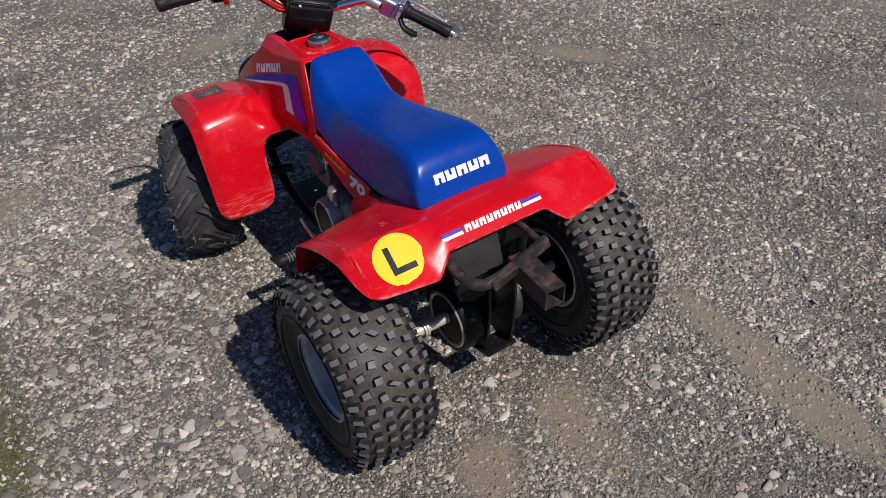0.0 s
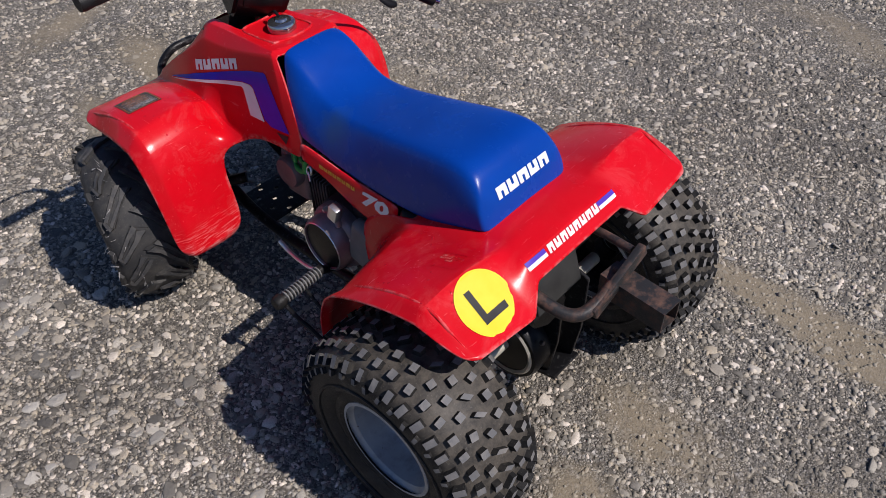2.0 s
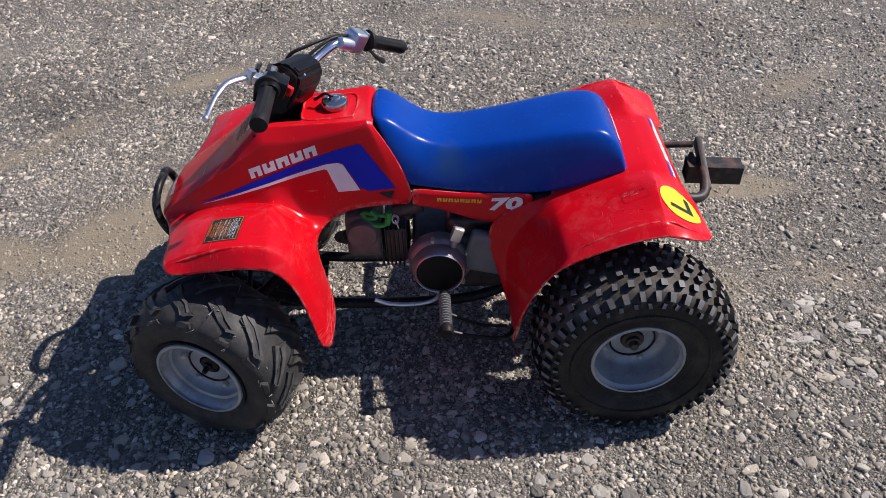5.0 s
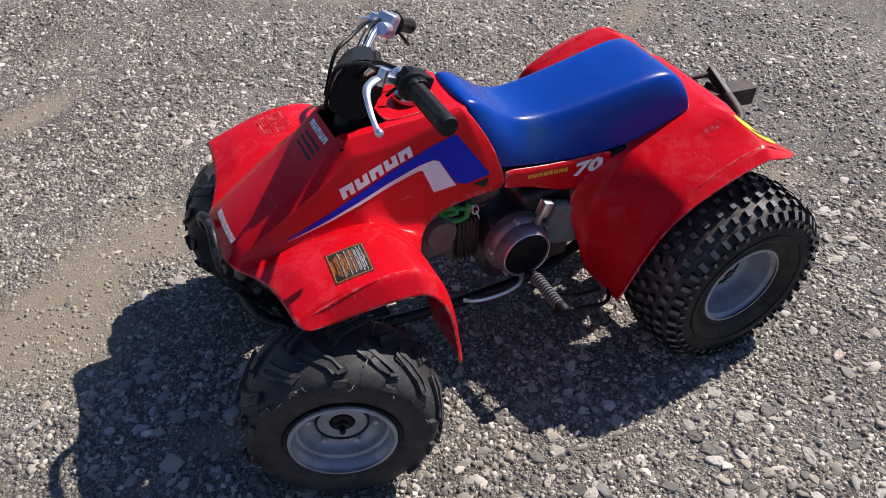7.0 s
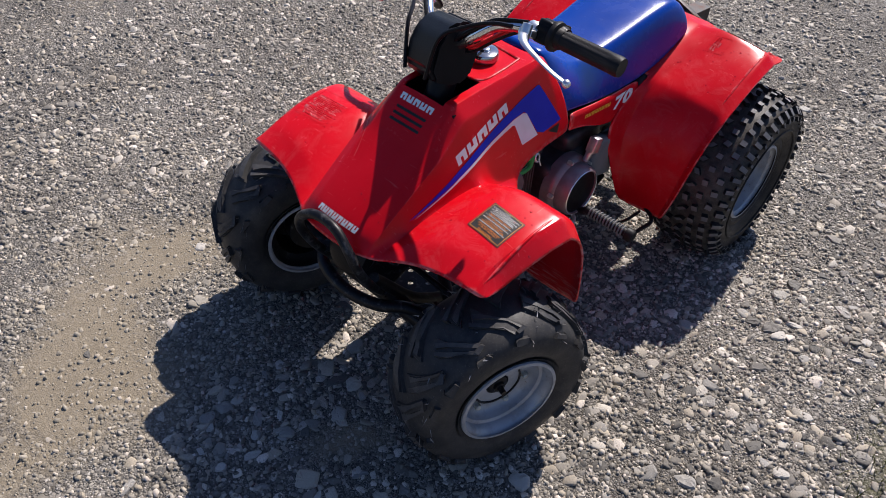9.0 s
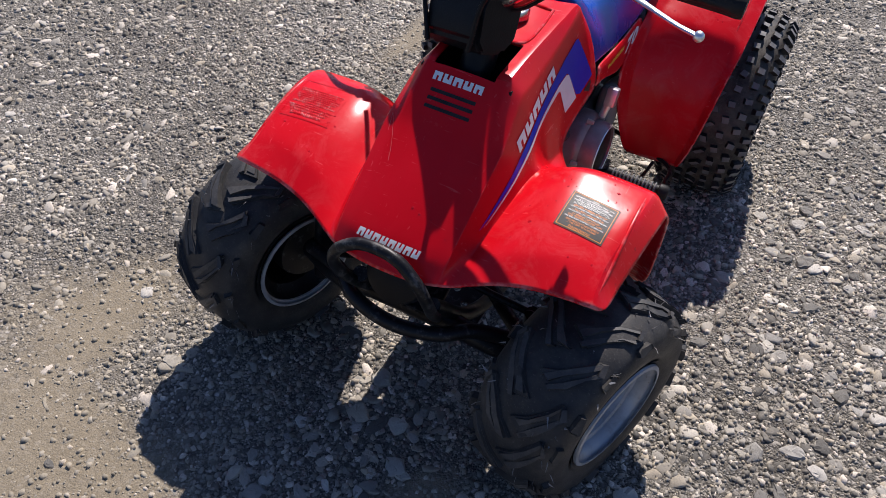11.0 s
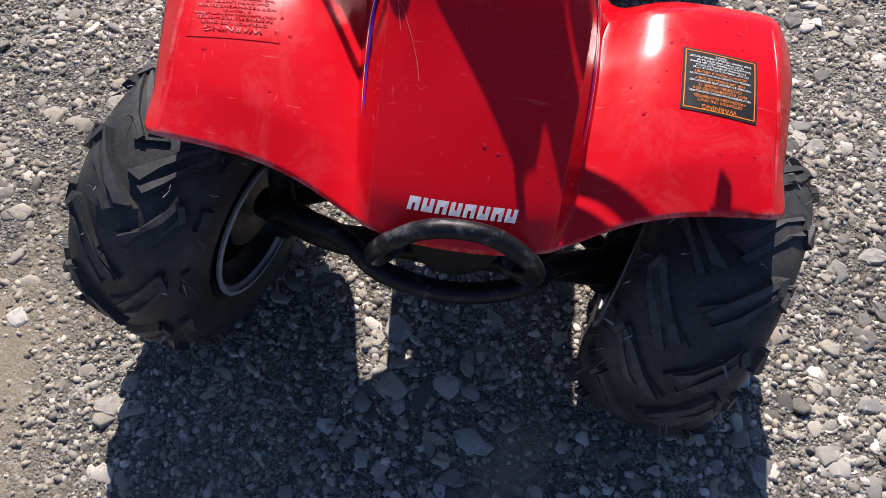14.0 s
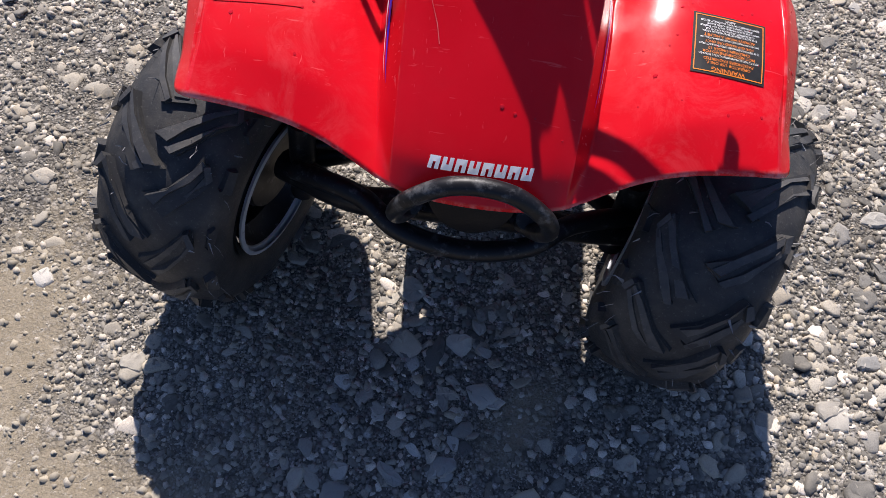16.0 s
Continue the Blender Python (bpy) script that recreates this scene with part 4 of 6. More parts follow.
for side in (-1, 1):
    perch = merge(spin([(0.0096, -0.008), (0.0130, -0.008), (0.0138, -0.006), (0.0138, 0.006), (0.0130, 0.008), (0.0096, 0.008)], axis_pose((side * 0.188, -0.013, 0.010), (side, -0.42, 0)), 18, True), block((0.024, 0.020, 0.013), Matrix.Translation((side * 0.197, 0.004, 0.004)) @ Matrix.Rotation(radians(side * -30), 4, "Z"), 0.004, 2), spin([(0, 0.014), (0.007, 0.014), (0.008, 0.010), (0.008, -0.012), (0, -0.012)], Matrix.Translation((side * 0.206, 0.014, 0.004)), 14))
    part("lever_perch", barred(perch), ALLOY, handlebar)
    blade = [(side * 0.200, 0.010, 0.004), (side * 0.218, 0.024, -0.001), (side * 0.244, 0.033, -0.010), (side * 0.276, 0.028, -0.021), (side * 0.305, 0.018, -0.032), (side * 0.325, 0.010, -0.038)]
    bm = tube(blade, [0.0074, 0.0078, 0.0062, 0.0048, 0.0042, 0.0046], 10, 6, flat=0.6)
    ball = bmesh.new()
    bmesh.ops.create_icosphere(ball, subdivisions=2, radius=0.0066, matrix=Matrix.Translation((side * 0.329, 0.008, -0.039)))
    part("brake_lever", barred(merge(bm, ball)), ALLOY, handlebar, "polished alloy brake lever with a ball end")

# black instrument pod over the bar clamp
flank = Matrix(((0, 0, 1, -0.053), (1, 0, 0, 0), (0, 1, 0, 0), (0, 0, 0, 1)))
pod = merge(prism([(-0.012, -0.098), (-0.016, -0.042), (-0.010, -0.022), (0.012, -0.013), (0.034, -0.015), (0.054, -0.032), (0.065, -0.062), (0.064, -0.106), (0.050, -0.122), (0.006, -0.118)], 0.106, flank, 0.006),
            block((0.074, 0.008, 0.020), Matrix.Translation((0, -0.014, -0.060)) @ Matrix.Rotation(radians(-4), 4, "X"), 0.003, 2),
            block((0.086, 0.014, 0.007), Matrix.Translation((0, 0.004, -0.017)) @ Matrix.Rotation(radians(18), 4, "X"), 0.003, 2))
part("instrument_pod", barred(pod), BLACK, handlebar, "black plastic handlebar cover")
part("pod_screw", barred(spin([(0, 0.003), (0.003, 0.003), (0.004, 0), (0.004, -0.004)], axis_pose((-0.024, -0.006, -0.026), (0, -0.6, 0.8)), 10)), CHROME, handlebar)
part("steering_column", tube([(0, 0.812, 0.530), (0, 0.760, 0.640)], 0.024, 16, curved=False), BLACK, handlebar)
for x in (-0.035, 0.035):
    part("bar_clamp", barred(block((0.022, 0.030, 0.020), Matrix.Translation((x, 0.023, -0.048)), 0.004)), ALLOY, handlebar)
# cables
for k, (dy, dz) in enumerate(((0.0, 0.0), (0.005, 0.003), (-0.003, 0.006), (0.003, -0.005))):
    wire = [(-0.182, -0.024 + dy, 0.016 + dz), (-0.150, -0.014 + dy * 1.6, 0.004 + dz * 1.4), (-0.110, -0.006 + dy, -0.020 + dz), (-0.070, dy * 1.5, -0.048 + dz), (-0.046, 0.008 + dy, -0.056 + dz)]
    part("wire", barred(tube(wire, 0.0026, 8, 8)), REDSWITCH if k < 3 else BLACK, handlebar, "red wire" if k < 3 else "")
for side, pts in ((-1, [(-0.176, 0.020, 0.006), (-0.140, 0.034, 0.000), (-0.095, 0.052, -0.020), (-0.060, 0.070, -0.050), (-0.040, 0.064, -0.120)]),
                  (-1, [(-0.180, -0.004, 0.018), (-0.130, 0.020, 0.006), (-0.085, 0.030, -0.020), (-0.050, 0.036, -0.046)]),
                  (1, [(0.176, 0.020, 0.006), (0.140, 0.034, 0.000), (0.095, 0.052, -0.020), (0.060, 0.070, -0.050), (0.040, 0.064, -0.120)]),
                  (1, [(0.180, -0.002, 0.018), (0.130, 0.020, 0.008), (0.085, 0.032, -0.018), (0.050, 0.036, -0.046)])):
    part("control_cable", barred(tube(pts, 0.0036, 8, 8)), BLACK, handlebar)

# fuel filler cap
cap = new("fuel_cap")
cap.parent = bike
capm = Matrix.Translation((0.006, 0.678, 0.572))
part("filler_neck", spin([(0.027, -0.006), (0.027, 0.002), (0.022, 0.004), (0.022, 0.010)], capm, 32), BLACK, cap)
part("cap_body", spin([(0.024, 0.004), (0.0265, 0.006), (0.0270, 0.016), (0.025, 0.020), (0.018, 0.022), (0.012, 0.0225), (0.010, 0.026), (0.007, 0.027), (0, 0.027)], capm, 40), CAP, cap, "worn chrome fuel filler cap")
part("breather", tube([(0.006, 0.680, 0.598), (0.008, 0.696, 0.604), (0.010, 0.718, 0.590)], 0.0030, 8), BLACK, cap)

# raised beads along the shoulders of the mudguards
for target, x, ys in ((front_body, 0.273, (0.982, 0.950, 0.910, 0.870, 0.830, 0.800)), (rear_body, 0.268, (-0.010, 0.020, 0.060, 0.110, 0.160, 0.210, 0.250))):
    for side in (-1, 1):
        bead = []
        for y in ys:
            hit, place, normal, _ = target.ray_cast(Vector((side * x, y, 0.70)), Vector((0, 0, -1)))
            if hit:
                bead.append(place - Vector((0, 0, 0.0012)))
        part("edge_bead", tube(bead, [0.0006, 0.0028, 0.0030, 0.0030, 0.0028, 0.0006], 10, 6), RED, bike, "raised bead along the mudguard")

# raised rim round the filler recess
line = []
for x, y in ((-0.044, 0.640), (-0.046, 0.690), (-0.040, 0.736), (0.0, 0.742), (0.040, 0.736), (0.046, 0.690), (0.044, 0.640), (0.0, 0.634), (-0.044, 0.640)):
    hit, place, normal, _ = front_body.ray_cast(Vector((x, y, 0.70)), Vector((0, 0, -1)))
    line.append(place + Vector((0, 0, 0.0004)))
part("tank_rim", tube(line, 0.0024, 8, 6), RED, bike, "raised moulded rim round the fuel cap")

# front bumper: loop over a cross tube, with struts to the frame
bumper = new("front_bumper")
bumper.parent = bike
part("loop", tube([(0.060, 0.992, 0.256), (0.070, 1.030, 0.308), (0.073, 1.056, 0.360), (0.061, 1.064, 0.398), (0.032, 1.061, 0.4215), (0, 1.059, 0.4265), (-0.032, 1.061, 0.4215), (-0.061, 1.064, 0.398), (-0.073, 1.056, 0.360), (-0.070, 1.030, 0.308), (-0.060, 0.992, 0.256)],
                  0.0086, 16, 6), SCUFFED, bumper, "scuffed black steel bumper loop")
part("cross_tube", tube([(0.20, 0.938, 0.218), (0.12, 0.975, 0.242), (0.07, 1.012, 0.243), (0.0, 1.024, 0.239), (-0.07, 1.012, 0.243), (-0.12, 0.975, 0.242), (-0.20, 0.938, 0.218)], 0.0118, 14, 6), BLACKSTEEL, bumper)
part("headlamp_blank", spin([(0.0, 0.012), (0.030, 0.010), (0.045, 0.004), (0.050, -0.012), (0.042, -0.03), (0, -0.035)], axis_pose((0, 1.010, 0.335), (0, 1, 0.5)), 28), BLACK, bumper)

# frame, front arms and steering rods
chassis = new("chassis")
chassis.parent = bike
for side in (-1, 1):
    out, ahead = (0.008, 0.018) if side > 0 else (0.0, 0.0)      # the wheels stand to one side of the leaning frame
    part("frame_rail", tube([(side * 0.06, 1.01, 0.300), (side * 0.075, 0.90, 0.180), (side * 0.080, 0.75, 0.125), (side * 0.080, 0.45, 0.120), (side * 0.070, 0.30, 0.160)], 0.012, 12, 6), BLACKSTEEL, chassis)
    part("top_rail", tube([(side * 0.030, 0.80, 0.520), (side * 0.050, 0.60, 0.440), (side * 0.065, 0.40, 0.405), (side * 0.065, 0.10, 0.405), (side * 0.065, 0.03, 0.420)], 0.012, 12, 6), BLACKSTEEL, chassis)
    part("down_tube", tube([(side * 0.030, 0.81, 0.520), (side * 0.045, 0.90, 0.380), (side * 0.055, 0.96, 0.300)], 0.012, 12), BLACKSTEEL, chassis)
    part("front_axle_arm", tube([(side * 0.055, 0.965, 0.225), (side * 0.13, 0.955, 0.200), (side * 0.212 + out, 0.912 - side * 0.022 + ahead, 0.178)], [0.018, 0.017, 0.020], 14), BLACKSTEEL, chassis)
    part("trailing_arm", tube([(side * 0.060, 0.83, 0.200), (side * 0.13, 0.88, 0.190), (side * 0.206 + out, 0.908 - side * 0.022 + ahead, 0.178)], 0.012, 12), BLACKSTEEL, chassis)
    part("tie_rod", tube([(side * 0.02, 0.90, 0.250), (side * 0.18 + out, 0.885 + ahead, 0.220)], 0.006, 10, curved=False), BLACKSTEEL, chassis)
    part("kingpin", tube([(side * 0.186 + out, 0.906 - side * 0.018 + ahead, 0.270), (side * 0.192 + out, 0.912 - side * 0.018 + ahead, 0.130)], 0.016, 12, curved=False), BLACKSTEEL, chassis)
    part("brake_drum", spin([(0, 0.0), (0.060, 0.0), (0.062, 0.006), (0.062, 0.028), (0.055, 0.034), (0, 0.034)], axis_pose((side * 0.222 + out, 0.914 + side * -0.030 + ahead, 0.172), (side * math.cos(STEER), side * math.sin(STEER), 0)), 28), BLACKSTEEL, chassis)
    part("rear_strut", tube([(side * 0.065, 0.10, 0.405), (side * 0.060, 0.16, 0.280), (side * 0.050, 0.20, 0.180)], 0.011, 10), BLACKSTEEL, chassis)
part("front_beam", merge(block((0.10, 0.075, 0.012), Matrix.Translation((0, 0.945, 0.246)) @ Matrix.Rotation(radians(-20), 4, "X"), 0.004), tube([(-0.06, 0.965, 0.225), (0.06, 0.965, 0.225)], 0.019, 14, curved=False)), BLACKSTEEL, chassis)
part("skid_plate", pierced(6, 5, 0.026, 0.026, 0.0062, 0.004, Matrix.Translation((0, 0.815, 0.118)), lambda i, j: (i + j) % 2 == 0 and 0 < i < 5), BLACKSTEEL, chassis, "black steel skid plate drilled with round holes", smooth=False)
part("air_box", block((0.13, 0.16, 0.10), Matrix.Translation((0, 0.24, 0.350)), 0.015, 3), BLACK, chassis)
part("fuel_tank_underside", block((0.16, 0.19, 0.10), Matrix.Translation((0, 0.66, 0.490)), 0.02, 3), BLACK, chassis)

# engine
engine = new("engine")
engine.parent = bike
part("crankcase", merge(block((0.17, 0.20, 0.150), Matrix.Translation((0.0, 0.440, 0.225)), 0.022, 3), block((0.12, 0.13, 0.09), Matrix.Translation((-0.01, 0.40, 0.295)), 0.02, 3)), CASE, engine, "dark oily engine casing")
covm = axis_pose((-0.080, 0.482, 0.243), (-1, 0.03, 0.02))
part("clutch_cover", spin([(0.074, -0.005), (0.074, 0.014), (0.070, 0.022), (0.063, 0.026), (0.060, 0.052), (0.056, 0.057), (0.053, 0.057), (0.052, 0.053)], covm @ Matrix.Diagonal((0.93, 0.93, 0.96, 1)), 44), COVER, engine, "round dull alloy clutch cover")
part("cover_disc", spin([(0.0525, 0.053), (0.030, 0.055), (0, 0.0555)], covm @ Matrix.Diagonal((0.93, 0.93, 0.96, 1)), 44), BLACK, engine)
part("cover_rim", spin([(0.0535, 0.0572), (0.0550, 0.0582), (0.0565, 0.0565)], covm @ Matrix.Diagonal((0.93, 0.93, 0.96, 1)), 44), ALLOY, engine)
for k in range(5):
    a = k * math.tau / 5 + 0.5
    part("cover_bolt", spin([(0, 0.030), (0.004, 0.030), (0.005, 0.024), (0.005, 0.018)], covm @ Matrix.Translation((0.068 * math.cos(a), 0.068 * math.sin(a), 0)), 6), ZINC, engine)
part("oil_filler", merge(block((0.020, 0.022, 0.034), Matrix.Translation((-0.118, 0.444, 0.340)) @ Matrix.Rotation(radians(20), 4, "X"), 0.003), tube([(-0.110, 0.452, 0.300), (-0.116, 0.446, 0.330)], 0.007, 10, curved=False)), ALLOY, engine, "bright alloy cable bracket")
part("barrel", block((0.10, 0.055, 0.095), Matrix.Translation((0, 0.575, 0.255)), 0.010), CASE, engine)
for k in range(7):
    part("cooling_fin", block((0.106, 0.0035, 0.105), Matrix.Translation((0, 0.553 + 0.009 * k, 0.255)), 0.0012, 1), CASE, engine)
part("cylinder_head", merge(block((0.115, 0.075, 0.110), Matrix.Translation((0, 0.645, 0.290)), 0.014, 3), spin([(0, 0.022), (0.030, 0.020), (0.034, 0.014), (0.034, -0.01)], axis_pose((-0.055, 0.645, 0.306), (-1, 0, 0)), 28)), HEAD, engine, "grey cast cylinder head")
part("carburettor", merge(spin([(0, 0.03), (0.018, 0.03), (0.020, 0.02), (0.020, -0.03), (0, -0.03)], axis_pose((-0.045, 0.545, 0.360), (0, 1, -0.3)), 20), spin([(0, 0.03), (0.013, 0.03), (0.014, -0.025), (0, -0.025)], Matrix.Translation((-0.045, 0.545, 0.360)), 16)), CASE, engine)
part("fuel_hose", merge(tube([(-0.048, 0.644, 0.350), (-0.062, 0.626, 0.330), (-0.067, 0.600, 0.328), (-0.066, 0.584, 0.340)], 0.0052, 10, 6), tube([(-0.050, 0.640, 0.352), (-0.066, 0.586, 0.350)], 0.0050, 10, curved=False),
                        tube([(-0.056, 0.632, 0.340), (-0.068, 0.612, 0.350), (-0.060, 0.622, 0.362)], 0.0046, 10, 6), tube([(-0.066, 0.590, 0.330), (-0.066, 0.584, 0.362)], 0.0062, 10, curved=False)), GREEN, engine, "bright green fuel filter and hoses")
flange = axis_pose((-0.068, 0.572, 0.344), (-1, 0, 0.25))
part("tap_plate", spin([(0.005, 0.003), (0.0065, 0.004), (0.0085, 0.002), (0.0085, -0.002)], flange @ Matrix.Diagonal((1, 1.3, 1, 1)), 14), ALLOY, engine, "bright oval fuel tap plate")
part("tap_lever", tube([(-0.072, 0.572, 0.344), (-0.076, 0.566, 0.326)], 0.0016, 6, curved=False), ALLOY, engine)
part("intake_panel", block((0.030, 0.095, 0.100), Matrix.Translation((-0.100, 0.378, 0.272)) @ Matrix.Rotation(radians(15), 4, "X"), 0.012, 3), INTAKE, engine, "dusty grey plastic intake panel")
part("exhaust_pipe", tube([(0.03, 0.690, 0.230), (0.07, 0.715, 0.190), (0.10, 0.66, 0.160), (0.115, 0.50, 0.165), (0.125, 0.35, 0.220)], 0.013, 12, 8), RUST, engine)
part("silencer", tube([(0.125, 0.36, 0.220), (0.130, 0.30, 0.260), (0.130, 0.12, 0.320)], [0.02, 0.034, 0.034, 0.026], 18, 8), BLACKSTEEL, engine)
part("gear_lever", tube([(-0.095, 0.478, 0.195), (-0.132, 0.490, 0.176), (-0.141, 0.520, 0.168), (-0.141, 0.560, 0.165), (-0.138, 0.600, 0.168), (-0.138, 0.625, 0.180)], 0.0046, 10, 8), ALLOY, engine, "bent steel gear lever")

# foot pegs and heel guards
for side in (-1, 1):
    peg = new("foot_peg")
    peg.parent = bike
    a, b = Vector((side * 0.158, 0.475, 0.202)), Vector((side * 0.258, 0.473, 0.199))
    m, L = axis_pose(a, b - a), (b - a).length
    part("peg_core", spin([(0.0100, -0.010), (0.0100, L - 0.008), (0.0146, L - 0.006), (0.0150, L + 0.006), (0.0120, L + 0.011), (0, L + 0.011)], m, 18), GRIP, peg)
    for k in range(12):
        h0 = 0.002 + k * (L - 0.012) / 12
        part("peg_rib", spin([(0.0092, h0), (0.0122, h0 + 0.0008), (0.0130, h0 + 0.0022), (0.0122, h0 + 0.0036), (0.0092, h0 + 0.0044)], m, 16), SPRING, peg, "pale worn rib" if k == 0 else "")
    part("peg_bar", tube([(side * 0.06, 0.485, 0.150), (side * 0.11, 0.480, 0.178), (side * 0.155, 0.475, 0.201)], 0.009, 10), BLACKSTEEL, peg)
    part("heel_guard", tube([(side * 0.252, 0.470, 0.192), (side * 0.250, 0.410, 0.170), (side * 0.235, 0.340, 0.160), (side * 0.100, 0.300, 0.170)], 0.0045, 8), BLACKSTEEL, peg)
    part("heel_wire", tube([(side * 0.200, 0.470, 0.192), (side * 0.205, 0.400, 0.160), (side * 0.210, 0.345, 0.158)], 0.0035, 8), BLACKSTEEL, peg)

# rear axle, swing arm and drums
axle = new("rear_axle")
axle.parent = bike
part("axle_shaft", tube([(-0.22, 0.100, 0.187), (0.22, 0.100, 0.187)], 0.0125, 16, curved=False), ZINC, axle, "bright zinc plated axle shaft")
for side in (-1, 1):
    part("axle_collar", spin([(0.0125, 0.0), (0.018, 0.0), (0.018, 0.004), (0.015, 0.005), (0.018, 0.006), (0.018, 0.010), (0.0125, 0.010)], axis_pose((side * 0.112, 0.100, 0.187), (side, 0, 0)), 24), ZINC, axle)
part("chain_case", merge(spin([(0, 0.0), (0.055, 0.0), (0.072, 0.006), (0.074, 0.016), (0.074, 0.040), (0.070, 0.048), (0, 0.048)], axis_pose((-0.012, 0.100, 0.180), (-1, 0, 0)), 40),
                         block((0.040, 0.20, 0.060), Matrix.Translation((-0.034, 0.20, 0.200)), 0.014, 3)), BLACK, axle, "black chain case with a bright seal ring")
part("seal_ring", spin([(0.055, 0.049), (0.060, 0.052), (0.064, 0.049)], axis_pose((-0.012, 0.100, 0.180), (-1, 0, 0)), 40), ZINC, axle)
part("rear_brake_drum", spin([(0, 0.0), (0.050, 0.0), (0.062, 0.004), (0.064, 0.010), (0.064, 0.036), (0.058, 0.042), (0, 0.042)], axis_pose((0.052, 0.100, 0.180), (1, 0, 0)), 36), CASE, axle)
part("swing_arm", merge(block((0.018, 0.26, 0.050), Matrix.Translation((-0.020, 0.21, 0.190)), 0.008, 2), block((0.018, 0.26, 0.050), Matrix.Translation((0.042, 0.21, 0.190)), 0.008, 2)), BLACKSTEEL, axle)
part("guard_plate", merge(prism([(-0.06, 0.250), (0.03, 0.330), (0.05, 0.320), (0.045, 0.20), (0.030, 0.115), (-0.02, 0.105), (-0.06, 0.13)], 0.007, Matrix(((0, 0, 1, 0.044), (-1, 0, 0, 0.055), (0, 1, 0, 0), (0, 0, 0, 1))), 0.001),
                          prism([(-0.05, 0.250), (0.025, 0.320), (0.040, 0.300), (0.035, 0.20), (0.020, 0.115), (-0.02, 0.105), (-0.05, 0.13)], 0.007, Matrix(((0, 0, 1, -0.012), (-1, 0, 0, 0.055), (0, 1, 0, 0), (0, 0, 0, 1))), 0.001),
                          block((0.075, 0.060, 0.006), Matrix.Translation((0.018, 0.045, 0.108)) @ Matrix.Rotation(radians(-12), 4, "X"), 0.002)), BLACKSTEEL, axle, "black steel guard plates round the axle")
part("axle_bolt", spin([(0, 0.006), (0.004, 0.006), (0.005, 0.003), (0.005, 0)], axis_pose((-0.045, 0.030, 0.225), (0, -1, 0.2)), 8), CASE, axle)
part("exhaust_end", spin([(0, 0.0), (0.036, 0.0), (0.040, 0.004), (0.040, 0.050), (0, 0.050)], axis_pose((-0.046, 0.016, 0.315), (0.15, 1, 0.05)), 8), BLACK, axle, "black plastic end box beside the chain case")
part("tail_flap", block((0.112, 0.006, 0.080), Matrix.Translation((-0.044, 0.012, 0.392)) @ Matrix.Rotation(radians(-16), 4, "X"), 0.002), GREYPANEL, chassis, "dull grey plastic flap under the tail")
part("inner_mudguard", block((0.215, 0.250, 0.070), Matrix.Translation((0, 0.165, 0.385)), 0.016, 3), BLACK, chassis, "black plastic inner mudguard under the seat")

# rusty tow hitch
hitch = new("tow_hitch")
hitch.parent = bike
part("hitch_hoop", tube([(-0.104, 0.030, 0.408), (-0.104, -0.012, 0.400), (-0.098, -0.046, 0.393), (-0.082, -0.066, 0.393), (-0.052, -0.074, 0.401), (-0.020, -0.076, 0.412)], 0.0105, 12, 6), RUST, hitch, "bent rust-brown steel hoop")
d = Vector((0.088, -0.002, 0.034))
flat_bar = Matrix.Translation((-0.010, -0.078, 0.414)) @ d.to_track_quat("X", "Z").to_matrix().to_4x4()
part("hitch_bar", block((0.132, 0.013, 0.024), flat_bar, 0.003), RUST, hitch, "rusted flat steel tow bar")
part("hitch_stay", tube([(0.052, 0.040, 0.424), (0.050, -0.010, 0.428), (0.042, -0.068, 0.432)], 0.007, 10), RUST, hitch)
tm = Matrix.Translation((0.006, -0.055, 0.392)) @ Matrix.Rotation(radians(-4), 4, "Z") @ Matrix.Rotation(radians(2), 4, "X")
o, i = 0.0205, 0.0175
bm = bmesh.new()
loops = []
for h, y in ((o, 0.005), (o, -0.110), (i, -0.110), (i, 0.0)):
    loops.append([bm.verts.new((sx * h, y, sz * h)) for sx, sz in ((1, 1), (-1, 1), (-1, -1), (1, -1))])
for r, s in zip(loops, loops[1:]):
    for k in range(4):
        bm.faces.new((r[k], r[(k + 1) % 4], s[(k + 1) % 4], s[k]))
bm.faces.new(loops[-1])
bmesh.ops.recalc_face_normals(bm, faces=bm.faces)
bm.transform(tm)
part("receiver_tube", bm, RUST, hitch, "rusted square receiver tube", smooth=False)
part("hitch_gusset", prism([(-0.02, -0.03), (0.030, -0.03), (0.02, 0.020), (-0.01, 0.020)], 0.008, Matrix.Translation((0.012, -0.060, 0.400)) @ Matrix.Rotation(radians(90), 4, "X"), 0.001), RUST, hitch)

# ---- markings
def sticker(name, flat, material, target, origin, u, v, lift=0.0009, label="", parent=None, away=0.06):
    return part(name, lay(flat, target, origin, u, v, lift, away=away), material, parent or target, label, smooth=False)


def mark(name, blocks, shift, material, target, origin, u, v, lift, label, away=0.06):
    """A row of plain blocks in place of a name."""
    for k, o in enumerate(blocks):
        sticker(name, moved(polys(o), shift, 0), material, target, origin, u, v, lift, label if k == 0 else "", away=away)


